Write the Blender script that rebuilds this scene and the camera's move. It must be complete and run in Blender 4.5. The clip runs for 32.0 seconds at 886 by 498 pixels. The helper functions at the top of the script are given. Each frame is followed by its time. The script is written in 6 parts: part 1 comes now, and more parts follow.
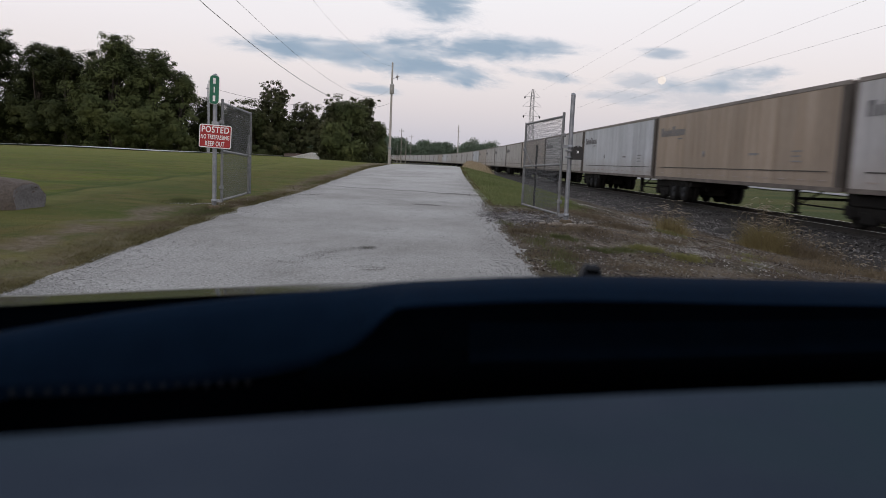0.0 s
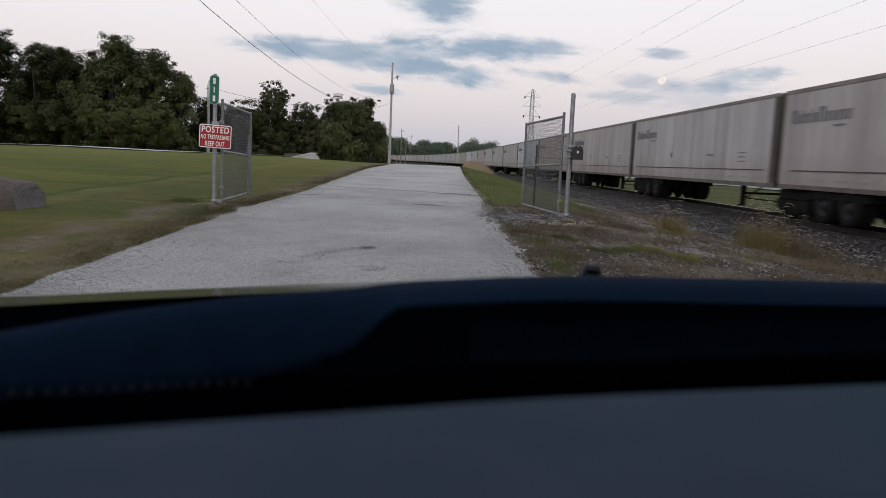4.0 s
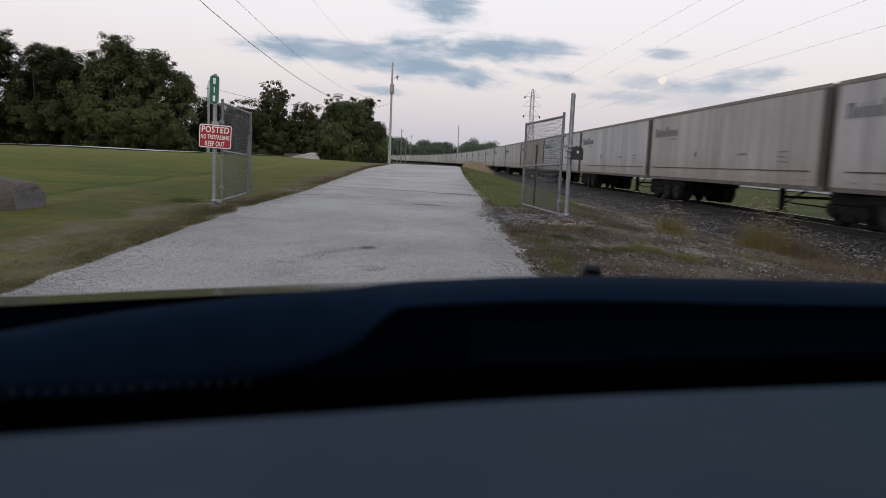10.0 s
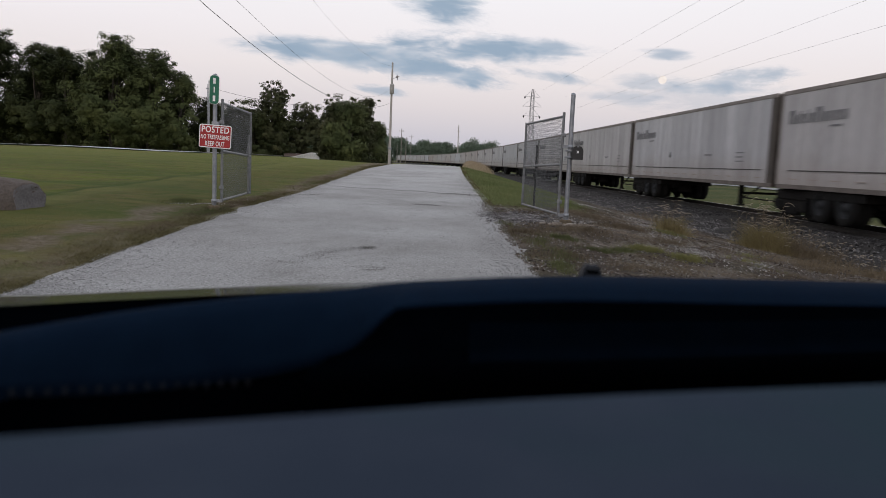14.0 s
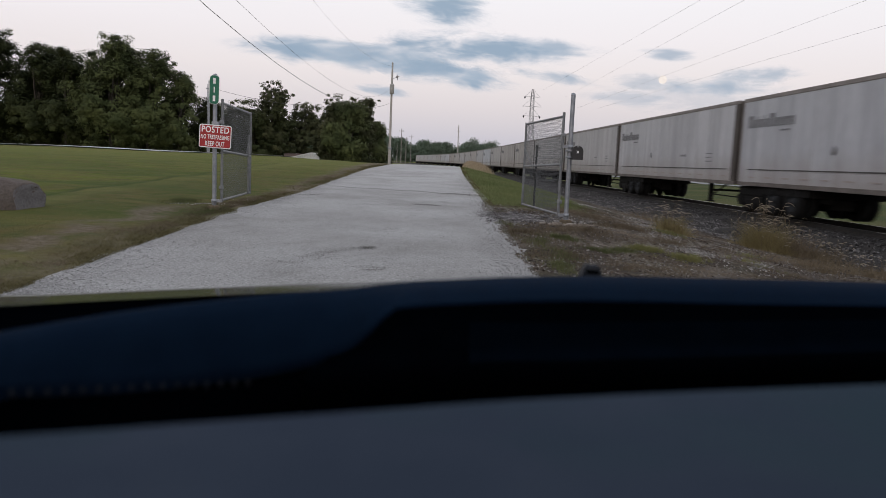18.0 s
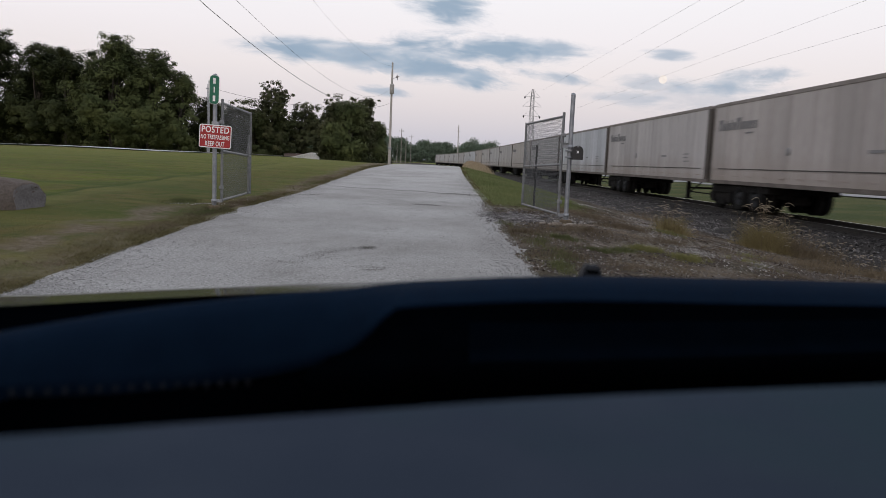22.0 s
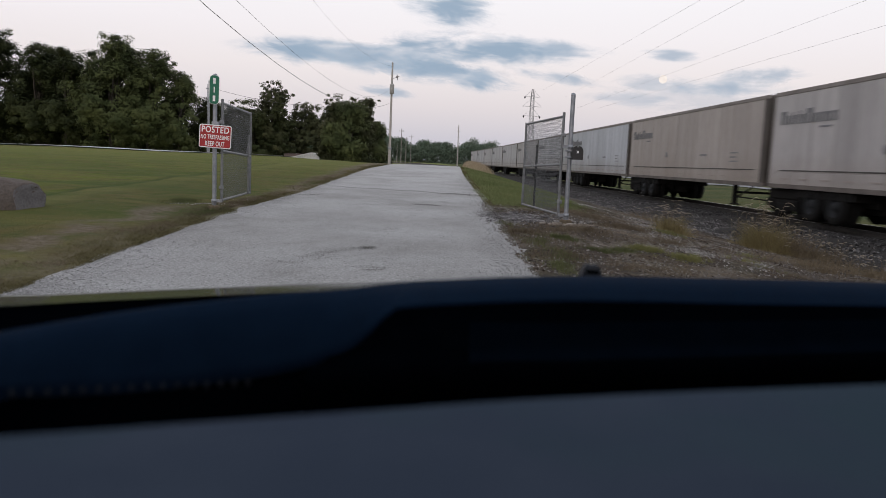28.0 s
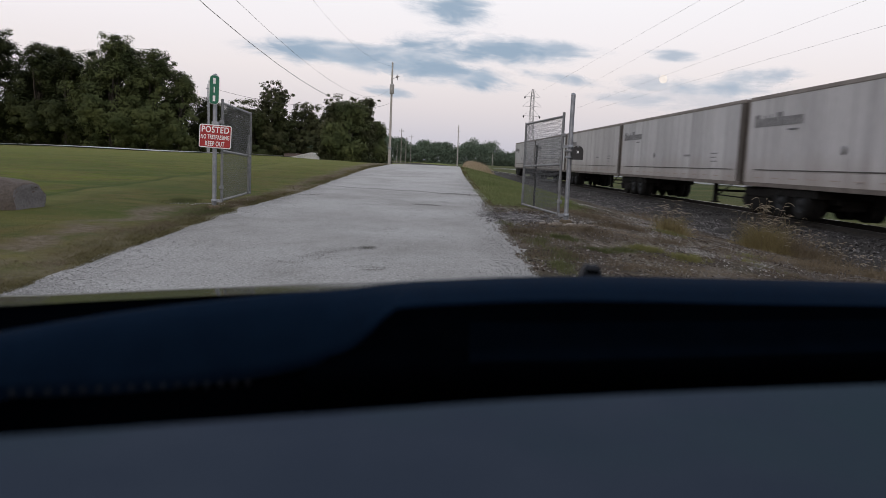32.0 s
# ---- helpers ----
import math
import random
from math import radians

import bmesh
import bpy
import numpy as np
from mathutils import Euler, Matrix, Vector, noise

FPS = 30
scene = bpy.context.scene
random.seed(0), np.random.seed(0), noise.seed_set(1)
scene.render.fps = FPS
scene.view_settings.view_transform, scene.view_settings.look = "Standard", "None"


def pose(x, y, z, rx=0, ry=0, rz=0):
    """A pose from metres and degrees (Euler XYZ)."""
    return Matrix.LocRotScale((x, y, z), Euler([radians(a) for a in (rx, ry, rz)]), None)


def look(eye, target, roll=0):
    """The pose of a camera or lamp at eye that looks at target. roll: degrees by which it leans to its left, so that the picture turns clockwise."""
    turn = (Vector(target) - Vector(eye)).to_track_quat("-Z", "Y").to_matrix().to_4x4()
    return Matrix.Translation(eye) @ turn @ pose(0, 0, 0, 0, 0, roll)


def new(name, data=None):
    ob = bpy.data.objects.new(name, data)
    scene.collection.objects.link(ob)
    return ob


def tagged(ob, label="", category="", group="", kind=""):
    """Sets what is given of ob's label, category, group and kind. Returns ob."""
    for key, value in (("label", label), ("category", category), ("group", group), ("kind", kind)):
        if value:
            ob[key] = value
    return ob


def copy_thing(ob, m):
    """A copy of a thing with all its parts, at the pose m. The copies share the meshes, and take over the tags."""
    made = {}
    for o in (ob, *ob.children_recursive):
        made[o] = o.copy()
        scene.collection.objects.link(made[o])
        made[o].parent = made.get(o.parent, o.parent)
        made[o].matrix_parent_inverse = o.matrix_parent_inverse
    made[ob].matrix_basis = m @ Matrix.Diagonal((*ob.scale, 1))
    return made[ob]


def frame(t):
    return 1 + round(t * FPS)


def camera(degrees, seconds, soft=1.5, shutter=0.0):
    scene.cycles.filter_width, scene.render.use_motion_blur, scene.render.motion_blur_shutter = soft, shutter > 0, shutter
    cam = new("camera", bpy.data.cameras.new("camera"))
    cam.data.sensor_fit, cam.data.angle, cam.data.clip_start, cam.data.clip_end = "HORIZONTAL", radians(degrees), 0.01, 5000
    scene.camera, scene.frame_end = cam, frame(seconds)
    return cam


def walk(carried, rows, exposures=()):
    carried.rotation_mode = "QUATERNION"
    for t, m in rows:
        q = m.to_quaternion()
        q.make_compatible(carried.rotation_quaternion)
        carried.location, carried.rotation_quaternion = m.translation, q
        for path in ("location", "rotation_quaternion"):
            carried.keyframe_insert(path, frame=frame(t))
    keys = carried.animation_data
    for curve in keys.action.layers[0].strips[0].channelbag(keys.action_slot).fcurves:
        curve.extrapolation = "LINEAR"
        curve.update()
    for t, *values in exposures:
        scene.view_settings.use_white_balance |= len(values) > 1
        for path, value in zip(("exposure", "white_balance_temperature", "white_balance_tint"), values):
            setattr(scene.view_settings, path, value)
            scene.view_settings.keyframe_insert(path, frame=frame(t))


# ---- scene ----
# ================= camera, sky, light =================
EYE = (0.0, 0.0, 1.40)
cam = camera(60.85, 32.0, soft=0.75, shutter=0.5)
CAM_POSE = look(EYE, (EYE[0] + 0.03012, EYE[1] + 0.99292, EYE[2] - 0.11487), 2.5)
walk(cam, [(0.0, CAM_POSE), (32.0, CAM_POSE)], [(0.0, -0.035), (14.0, -0.025), (32.0, 0.02)])
cam.data.dof.use_dof = True
cam.data.dof.focus_distance = 16.0
cam.data.dof.aperture_fstop = 4.5

SUN_AZ = radians(196)      # the sun has just gone down behind the car
world = bpy.data.worlds.new("dusk_sky")
scene.world = world
world.use_nodes = True
wn, wl = world.node_tree.nodes, world.node_tree.links
wn.clear()
w_out = wn.new("ShaderNodeOutputWorld")
w_bg = wn.new("ShaderNodeBackground")
w_sky = wn.new("ShaderNodeTexSky")
w_sky.sky_type = "NISHITA"
w_sky.sun_disc = False
w_sky.sun_elevation = radians(3.0)
w_sky.sun_rotation = SUN_AZ
w_co = wn.new("ShaderNodeTexCoord")
w_sep = wn.new("ShaderNodeSeparateXYZ")
w_map = wn.new("ShaderNodeMapRange")
w_map.inputs[1].default_value, w_map.inputs[2].default_value = -0.2, 1.0
w_ramp = wn.new("ShaderNodeValToRGB")
cr = w_ramp.color_ramp
stops = [(0.0, (0.20, 0.20, 0.18)), (0.15, (0.42, 0.42, 0.45)), (0.17, (0.50, 0.51, 0.60)), (0.195, (0.57, 0.56, 0.64)),
         (0.225, (0.69, 0.64, 0.685)), (0.26, (0.80, 0.735, 0.755)), (0.30, (0.855, 0.805, 0.835)), (0.345, (0.890, 0.862, 0.892)), (0.6, (0.88, 0.89, 0.95)), (1.0, (0.78, 0.81, 0.90))]
while len(cr.elements) < len(stops):
    cr.elements.new(0.5)
for e, (p, c) in zip(cr.elements, stops):
    e.position, e.color = p, (c[0], c[1], c[2] * 1.008, 1)
w_scale = wn.new("ShaderNodeVectorMath")
w_scale.operation = "SCALE"
w_scale.inputs["Scale"].default_value = 0.02
w_add = wn.new("ShaderNodeVectorMath")
w_add.operation = "ADD"
wl.new(w_co.outputs["Generated"], w_sep.inputs[0])
wl.new(w_sep.outputs["Z"], w_map.inputs[0])
wl.new(w_map.outputs[0], w_ramp.inputs[0])
wl.new(w_sky.outputs[0], w_scale.inputs[0])
wl.new(w_scale.outputs[0], w_add.inputs[0])
wl.new(w_ramp.outputs[0], w_add.inputs[1])
wl.new(w_add.outputs[0], w_bg.inputs[0])
w_bg.inputs[1].default_value = 1.0
wl.new(w_bg.outputs[0], w_out.inputs[0])

sun = new("sun", bpy.data.lights.new("sun", "SUN"))
sun.data.energy, sun.data.angle, sun.data.color = 0.35, radians(25), (1.0, 0.93, 0.88)
sun.matrix_world = look((0, 0, 50), (50 * math.sin(radians(16)), 50 * math.cos(radians(16)), 42))

# ================= helpers for shapes =================


class Geo:
    """Gathers vertices and faces for one mesh."""

    def __init__(self):
        self.v, self.f, self.s = [], [], []

    def add(self, verts, faces, smooth=False):
        n = len(self.v)
        self.v += [tuple(p) for p in verts]
        self.f += [tuple(i + n for i in fc) for fc in faces]
        self.s += [smooth] * len(faces)
        return self

    def box(self, x0, x1, y0, y1, z0, z1, c=0.0):
        """A box with chamfered edges of width c."""
        if c <= 0:
            v = [(x, y, z) for z in (z0, z1) for y in (y0, y1) for x in (x0, x1)]
            return self.add(v, [(0, 2, 3, 1), (4, 5, 7, 6), (0, 1, 5, 4), (2, 6, 7, 3), (0, 4, 6, 2), (1, 3, 7, 5)])
        bm = bmesh.new()
        bmesh.ops.create_cube(bm, size=1.0)
        for p in bm.verts:
            p.co = Vector(((x0 + x1) / 2 + p.co.x * (x1 - x0), (y0 + y1) / 2 + p.co.y * (y1 - y0), (z0 + z1) / 2 + p.co.z * (z1 - z0)))
        bmesh.ops.bevel(bm, geom=bm.edges[:], offset=c, segments=2, affect="EDGES", profile=0.5)
        bm.verts.index_update()
        self.add([p.co for p in bm.verts], [[p.index for p in fc.verts] for fc in bm.faces])
        bm.free()
        return self

    def tube(self, p0, p1, r0, r1=None, n=10, caps=True):
        r1 = r0 if r1 is None else r1
        p0, p1 = Vector(p0), Vector(p1)
        d = (p1 - p0).normalized()
        a = d.orthogonal().normalized()
        b = d.cross(a)
        v = []
        for p, r in ((p0, r0), (p1, r1)):
            v += [p + (a * math.cos(k * math.tau / n) + b * math.sin(k * math.tau / n)) * r for k in range(n)]
        self.add(v, [(k, (k + 1) % n, n + (k + 1) % n, n + k) for k in range(n)], True)
        if caps:
            self.add(v[:n], [tuple(reversed(range(n)))])
            self.add(v[n:], [tuple(range(n))])
        return self

    def path(self, pts, r, n=6):
        """One connected round sweep along points; r may be a list."""
        pts = [Vector(p) for p in pts]
        rs = r if isinstance(r, (list, tuple)) else [r] * len(pts)
        ref = (pts[1] - pts[0]).normalized().orthogonal().normalized()
        v = []
        for i, p in enumerate(pts):
            d = (pts[min(i + 1, len(pts) - 1)] - pts[max(i - 1, 0)]).normalized()
            a = (ref - d * ref.dot(d)).normalized()
            ref = a
            b = d.cross(a)
            v += [p + (a * math.cos(k * math.tau / n) + b * math.sin(k * math.tau / n)) * rs[i] for k in range(n)]
        fcs = [(i * n + k, i * n + (k + 1) % n, (i + 1) * n + (k + 1) % n, (i + 1) * n + k) for i in range(len(pts) - 1) for k in range(n)]
        return self.add(v, fcs, True)

    def lathe(self, prof, axis="z", n=20, at=(0, 0, 0)):
        """Turns (radius, height) pairs round an axis."""
        v = []
        for rr, h in prof:
            for k in range(n):
                c, s = rr * math.cos(k * math.tau / n), rr * math.sin(k * math.tau / n)
                p = {"z": (c, s, h), "x": (h, c, s), "y": (s, h, c)}[axis]
                v.append((p[0] + at[0], p[1] + at[1], p[2] + at[2]))
        fcs = [(i * n + k, i * n + (k + 1) % n, (i + 1) * n + (k + 1) % n, (i + 1) * n + k) for i in range(len(prof) - 1) for k in range(n)]
        return self.add(v, fcs, True)

    def grid(self, rows, smooth=True):
        """A sheet through rows of points."""
        w = len(rows[0])
        v = [p for row in rows for p in row]
        return self.add(v, [(i * w + k, i * w + k + 1, (i + 1) * w + k + 1, (i + 1) * w + k) for i in range(len(rows) - 1) for k in range(w - 1)], smooth)

    def mesh(self, name, material):
        me = bpy.data.meshes.new(name)
        me.from_pydata(self.v, [], self.f)
        me.polygons.foreach_set("use_smooth", self.s)
        me.materials.append(material)
        me.update()
        return me


def mesh_np(name, verts, faces, material, normals=None):
    """A mesh from numpy arrays: verts (n, 3), faces (m, 3 or 4), and soft normals for each vertex of foliage."""
    me = bpy.data.meshes.new(name)
    m, k = faces.shape
    me.vertices.add(len(verts))
    me.vertices.foreach_set("co", np.ascontiguousarray(verts, dtype=np.float32).ravel())
    me.loops.add(m * k)
    me.loops.foreach_set("vertex_index", np.ascontiguousarray(faces, dtype=np.int32).ravel())
    me.polygons.add(m)
    me.polygons.foreach_set("loop_start", np.arange(0, m * k, k, dtype=np.int32))
    me.materials.append(material)
    me.update(calc_edges=True)
    if normals is not None:
        me.polygons.foreach_set("use_smooth", np.ones(m, dtype=bool))
        at = me.attributes.new("custom_normal", "FLOAT_VECTOR", "POINT")
        at.data.foreach_set("vector", np.ascontiguousarray(normals, dtype=np.float32).ravel())
    return me


def thing(name, m, label, category, group="", kind=""):
    ob = new(name)
    ob.empty_display_size = 0.2
    ob.matrix_world = m
    return tagged(ob, label, category, group, kind)


def part(name, geo, material, parent, label="", kind=""):
    me = geo if isinstance(geo, bpy.types.Mesh) else geo.mesh(name, material)
    ob = new(name, me)
    ob.parent = parent
    return tagged(ob, label, kind=kind)


def solo(name, geo, material, label, category, group="", kind=""):
    me = geo if isinstance(geo, bpy.types.Mesh) else geo.mesh(name, material)
    return tagged(new(name, me), label, category, group, kind)


# ================= materials =================


def surface(name, c1, c2, scale=3.0, rough=0.8, fine=40.0, fine_amount=0.25, bump=0.3, bump_scale=None, metal=0.0, detail=6.0, dist=0.01,
            lo=0.35, hi=0.65, stretch=(1, 1, 1), c3=None, scale3=0.4, rough_var=0.1, spec=0.5, coords="Object", island=0.0):
    """Two colours mixed by a large and a fine noise, with relief; c3 adds a third at a larger scale."""
    m = bpy.data.materials.new(name)
    m.use_nodes = True
    nt = m.node_tree
    nd, ln = nt.nodes, nt.links
    b = nd["Principled BSDF"]
    co = nd.new("ShaderNodeTexCoord")
    mp = nd.new("ShaderNodeMapping")
    mp.inputs["Scale"].default_value = stretch
    ln.new(co.outputs[coords], mp.inputs[0])

    def tex(sc, det=detail):
        t = nd.new("ShaderNodeTexNoise")
        t.inputs["Scale"].default_value, t.inputs["Detail"].default_value = sc, det
        ln.new(mp.outputs[0], t.inputs[0])
        return t

    big, small = tex(scale), tex(fine, 3.0)
    rng = nd.new("ShaderNodeMapRange")
    rng.inputs[1].default_value, rng.inputs[2].default_value = lo, hi
    ln.new(big.outputs[0], rng.inputs[0])
    mix = nd.new("ShaderNodeMix")
    mix.data_type = "RGBA"
    mix.inputs[6].default_value, mix.inputs[7].default_value = (*c1, 1), (*c2, 1)
    ln.new(rng.outputs[0], mix.inputs[0])
    col = mix.outputs[2]
    if c3:
        t3 = tex(scale3, 4.0)
        r3 = nd.new("ShaderNodeMapRange")
        r3.inputs[1].default_value, r3.inputs[2].default_value = 0.45, 0.62
        ln.new(t3.outputs[0], r3.inputs[0])
        m3 = nd.new("ShaderNodeMix")
        m3.data_type = "RGBA"
        m3.inputs[7].default_value = (*c3, 1)
        ln.new(r3.outputs[0], m3.inputs[0])
        ln.new(col, m3.inputs[6])
        col = m3.outputs[2]
    hs = nd.new("ShaderNodeHueSaturation")
    fr = nd.new("ShaderNodeMapRange")
    fr.inputs[1].default_value, fr.inputs[2].default_value = 0.25, 0.75
    fr.inputs[3].default_value, fr.inputs[4].default_value = 1 - fine_amount, 1 + fine_amount
    ln.new(small.outputs[0], fr.inputs[0])
    val = fr.outputs[0]
    if island:
        ge = nd.new("ShaderNodeNewGeometry")
        ir = nd.new("ShaderNodeMapRange")
        ir.inputs[3].default_value, ir.inputs[4].default_value = 1 - island, 1 + island
        ln.new(ge.outputs["Random Per Island"], ir.inputs[0])
        mu = nd.new("ShaderNodeMath")
        mu.operation = "MULTIPLY"
        ln.new(val, mu.inputs[0])
        ln.new(ir.outputs[0], mu.inputs[1])
        val = mu.outputs[0]
    ln.new(val, hs.inputs["Value"])
    ln.new(col, hs.inputs["Color"])
    ln.new(hs.outputs[0], b.inputs["Base Color"])
    rr = nd.new("ShaderNodeMapRange")
    rr.inputs[3].default_value, rr.inputs[4].default_value = max(0.02, rough - rough_var), min(1.0, rough + rough_var)
    ln.new(big.outputs[0], rr.inputs[0])
    ln.new(rr.outputs[0], b.inputs["Roughness"])
    b.inputs["Metallic"].default_value = metal
    b.inputs["Specular IOR Level"].default_value = spec
    if bump:
        bp = nd.new("ShaderNodeBump")
        bp.inputs["Strength"].default_value, bp.inputs["Distance"].default_value = bump, dist
        bt = tex(bump_scale or fine, 5.0)
        ln.new(bt.outputs[0], bp.inputs["Height"])
        ln.new(bp.outputs[0], b.inputs["Normal"])
    return m


def leafy(name, c1, c2, trans=0.25, rough=0.6, spread=0.45):
    """Thin leaves: each island its own shade, some light through."""
    m = bpy.data.materials.new(name)
    m.use_nodes = True
    nd, ln = m.node_tree.nodes, m.node_tree.links
    b = nd["Principled BSDF"]
    ge = nd.new("ShaderNodeNewGeometry")
    ns = nd.new("ShaderNodeTexNoise")
    ns.inputs["Scale"].default_value = 0.35
    co = nd.new("ShaderNodeTexCoord")
    ln.new(co.outputs["Object"], ns.inputs[0])
    ad = nd.new("ShaderNodeMath")
    ad.operation = "MULTIPLY_ADD"
    ad.inputs[1].default_value = spread
    ln.new(ge.outputs["Random Per Island"], ad.inputs[0])
    su = nd.new("ShaderNodeMath")
    su.operation = "MULTIPLY_ADD"
    su.inputs[1].default_value, su.inputs[2].default_value = 2.2, -0.83
    ln.new(ns.outputs[0], su.inputs[0])
    ln.new(su.outputs[0], ad.inputs[2])
    mix = nd.new("ShaderNodeMix")
    mix.data_type = "RGBA"
    mix.inputs[6].default_value, mix.inputs[7].default_value = (*c1, 1), (*c2, 1)
    ln.new(ad.outputs[0], mix.inputs[0])
    ln.new(mix.outputs[2], b.inputs["Base Color"])
    b.inputs["Roughness"].default_value = rough
    b.inputs["Specular IOR Level"].default_value = 0.10
    tr = nd.new("ShaderNodeBsdfTranslucent")
    ln.new(mix.outputs[2], tr.inputs[0])
    ms = nd.new("ShaderNodeMixShader")
    ms.inputs[0].default_value = trans
    ln.new(b.outputs[0], ms.inputs[1])
    ln.new(tr.outputs[0], ms.inputs[2])
    ln.new(ms.outputs[0], nd["Material Output"].inputs[0])
    return m


def plain(name, c, rough=0.5, metal=0.0, var=0.12, scale=8.0, bump=0.05, spec=0.5):
    """A painted or metal surface with slight soiling."""
    return surface(name, c, tuple(x * (1 - 2 * var) for x in c), scale, rough, scale * 9, var, bump, metal=metal, spec=spec, dist=0.004)


M_GRAVEL = surface("pale_gravel", (0.300, 0.295, 0.291), (0.238, 0.233, 0.228), 1.1, 0.92, 42, 0.36, 0.6, 36, c3=(0.330, 0.327, 0.325), scale3=0.45, dist=0.02, lo=0.38, hi=0.66, spec=0.2)
M_STONE = surface("gravel_stone", (0.34, 0.338, 0.339), (0.25, 0.248, 0.250), 6, 0.9, 60, 0.2, 0.3, island=0.4, spec=0.2)
M_VERGE_STONE = surface("dusty_stone", (0.29, 0.27, 0.255), (0.13, 0.12, 0.11), 6, 0.9, 60, 0.3, 0.4, island=0.6, spec=0.1)
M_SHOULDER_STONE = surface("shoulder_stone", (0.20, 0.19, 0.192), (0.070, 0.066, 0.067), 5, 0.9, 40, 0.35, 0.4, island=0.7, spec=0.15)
M_GRIT = surface("dark_grit", (0.185, 0.18, 0.175), (0.12, 0.116, 0.110), 6, 0.95, 60, 0.3, 0.4, island=0.4, spec=0.1)
# bed and track stones carry the train's shadow in their dark colour
M_BALLAST = surface("shade_darkened_ballast", (0.022, 0.020, 0.019), (0.046, 0.042, 0.040), 3, 0.92, 45, 0.5, 0.9, 28, dist=0.05, spec=0.2)
M_BALLAST_STONE = surface("shade_darkened_stone", (0.062, 0.059, 0.060), (0.024, 0.023, 0.024), 5, 0.9, 40, 0.35, 0.4, island=0.6, spec=0.2)
M_PALE_STONE = surface("pale_stone", (0.33, 0.312, 0.300), (0.17, 0.160, 0.150), 6, 0.9, 60, 0.25, 0.3, island=0.5, spec=0.1)
M_CRUMB = surface("soil_crumb", (0.105, 0.080, 0.062), (0.050, 0.038, 0.030), 5, 0.95, 40, 0.3, 0.4, island=0.6, spec=0.1)
M_DIRT = surface("bare_dirt", (0.15, 0.115, 0.085), (0.10, 0.08, 0.055), 1.5, 0.95, 40, 0.35, 0.6, dist=0.02, spec=0.1)
M_BLADE = leafy("grass_blade", (0.084, 0.078, 0.036), (0.138, 0.120, 0.060), 0.45, 0.8)
M_LAWN_BLADE = leafy("lawn_blade", (0.110, 0.112, 0.042), (0.185, 0.165, 0.080), 0.5, 0.85)
M_BANK = leafy("bank_blade", (0.122, 0.148, 0.062), (0.200, 0.215, 0.100), 0.5, 0.8)
M_MAT = leafy("green_mat", (0.078, 0.092, 0.040), (0.165, 0.170, 0.080), 0.35, 0.8)
M_DEAD = leafy("dead_mat", (0.085, 0.068, 0.046), (0.205, 0.165, 0.120), 0.4, 0.85)
M_DRY = leafy("dry_grass", (0.135, 0.105, 0.068), (0.245, 0.195, 0.136), 0.5, 0.8)
M_TAN = leafy("tan_grass", (0.32, 0.25, 0.17), (0.43, 0.35, 0.25), 0.3, 0.8)
M_WEED = leafy("weed_blade", (0.180, 0.150, 0.066), (0.330, 0.268, 0.142), 0.5, 0.75)
M_YELLOWISH = leafy("yellow_green_blade", (0.135, 0.138, 0.054), (0.225, 0.215, 0.092), 0.45, 0.8)
M_STRAW = leafy("pale_straw", (0.205, 0.168, 0.132), (0.34, 0.285, 0.228), 0.45, 0.85)
M_SEED = leafy("seed_head", (0.34, 0.29, 0.22), (0.48, 0.42, 0.33), 0.3, 0.8)
M_LEAF = leafy("oak_leaf", (0.031, 0.040, 0.016), (0.064, 0.073, 0.027), 0.25, spread=0.22)
M_LEAF_AIRY = leafy("dusty_leaf", (0.055, 0.062, 0.030), (0.112, 0.114, 0.054), 0.28, spread=0.22)
# pale green bush leaves; also paints lit foliage on the wood's right flank
M_LEAF_PALE_LIT = leafy("pale_lit_leaf", (0.057, 0.073, 0.030), (0.125, 0.142, 0.054), 0.25, spread=0.22)
# paler and bluer than the near leaves: distance haze put into the colour
M_LEAF_FAR = leafy("haze_tinted_leaf", (0.105, 0.140, 0.100), (0.142, 0.180, 0.130), 0.2, spread=0.10)
M_BARK = surface("tree_bark", (0.040, 0.033, 0.027), (0.065, 0.055, 0.046), 4, 0.95, 40, 0.3, 0.8, stretch=(1, 1, 0.2), dist=0.03)
M_GALV = surface("galvanised_steel", (0.28, 0.295, 0.32), (0.205, 0.215, 0.238), 9, 0.5, 90, 0.12, 0.08, metal=0.55, dist=0.003)
M_GATE = surface("dull_galvanised_tube", (0.20, 0.205, 0.215), (0.14, 0.145, 0.15), 9, 0.55, 90, 0.15, 0.08, metal=0.4, dist=0.003)
M_WIRE = plain("chain_link_wire", (0.135, 0.138, 0.146), 0.55, 0.4)
M_GREEN = plain("sign_green", (0.010, 0.15, 0.085), 0.6, scale=14)
M_RED = plain("sign_red", (0.38, 0.014, 0.016), 0.6, scale=14)
M_WHITE = plain("sign_white", (0.80, 0.80, 0.80), 0.5, var=0.05)
M_BLACK = plain("black_paint", (0.018, 0.018, 0.02), 0.45)
M_POLE = surface("weathered_pole", (0.43, 0.405, 0.38), (0.33, 0.305, 0.285), 3, 0.9, 50, 0.2, 0.4, stretch=(3, 3, 0.3))
M_CONCRETE = surface("concrete", (0.34, 0.33, 0.31), (0.26, 0.25, 0.24), 4, 0.92, 60, 0.2, 0.4)
M_RUBBLE = surface("stained_concrete", (0.30, 0.262, 0.225), (0.150, 0.126, 0.106), 14, 0.92, 60, 0.25, 0.5)
M_CABLE = plain("cable", (0.035, 0.035, 0.04), 0.6)
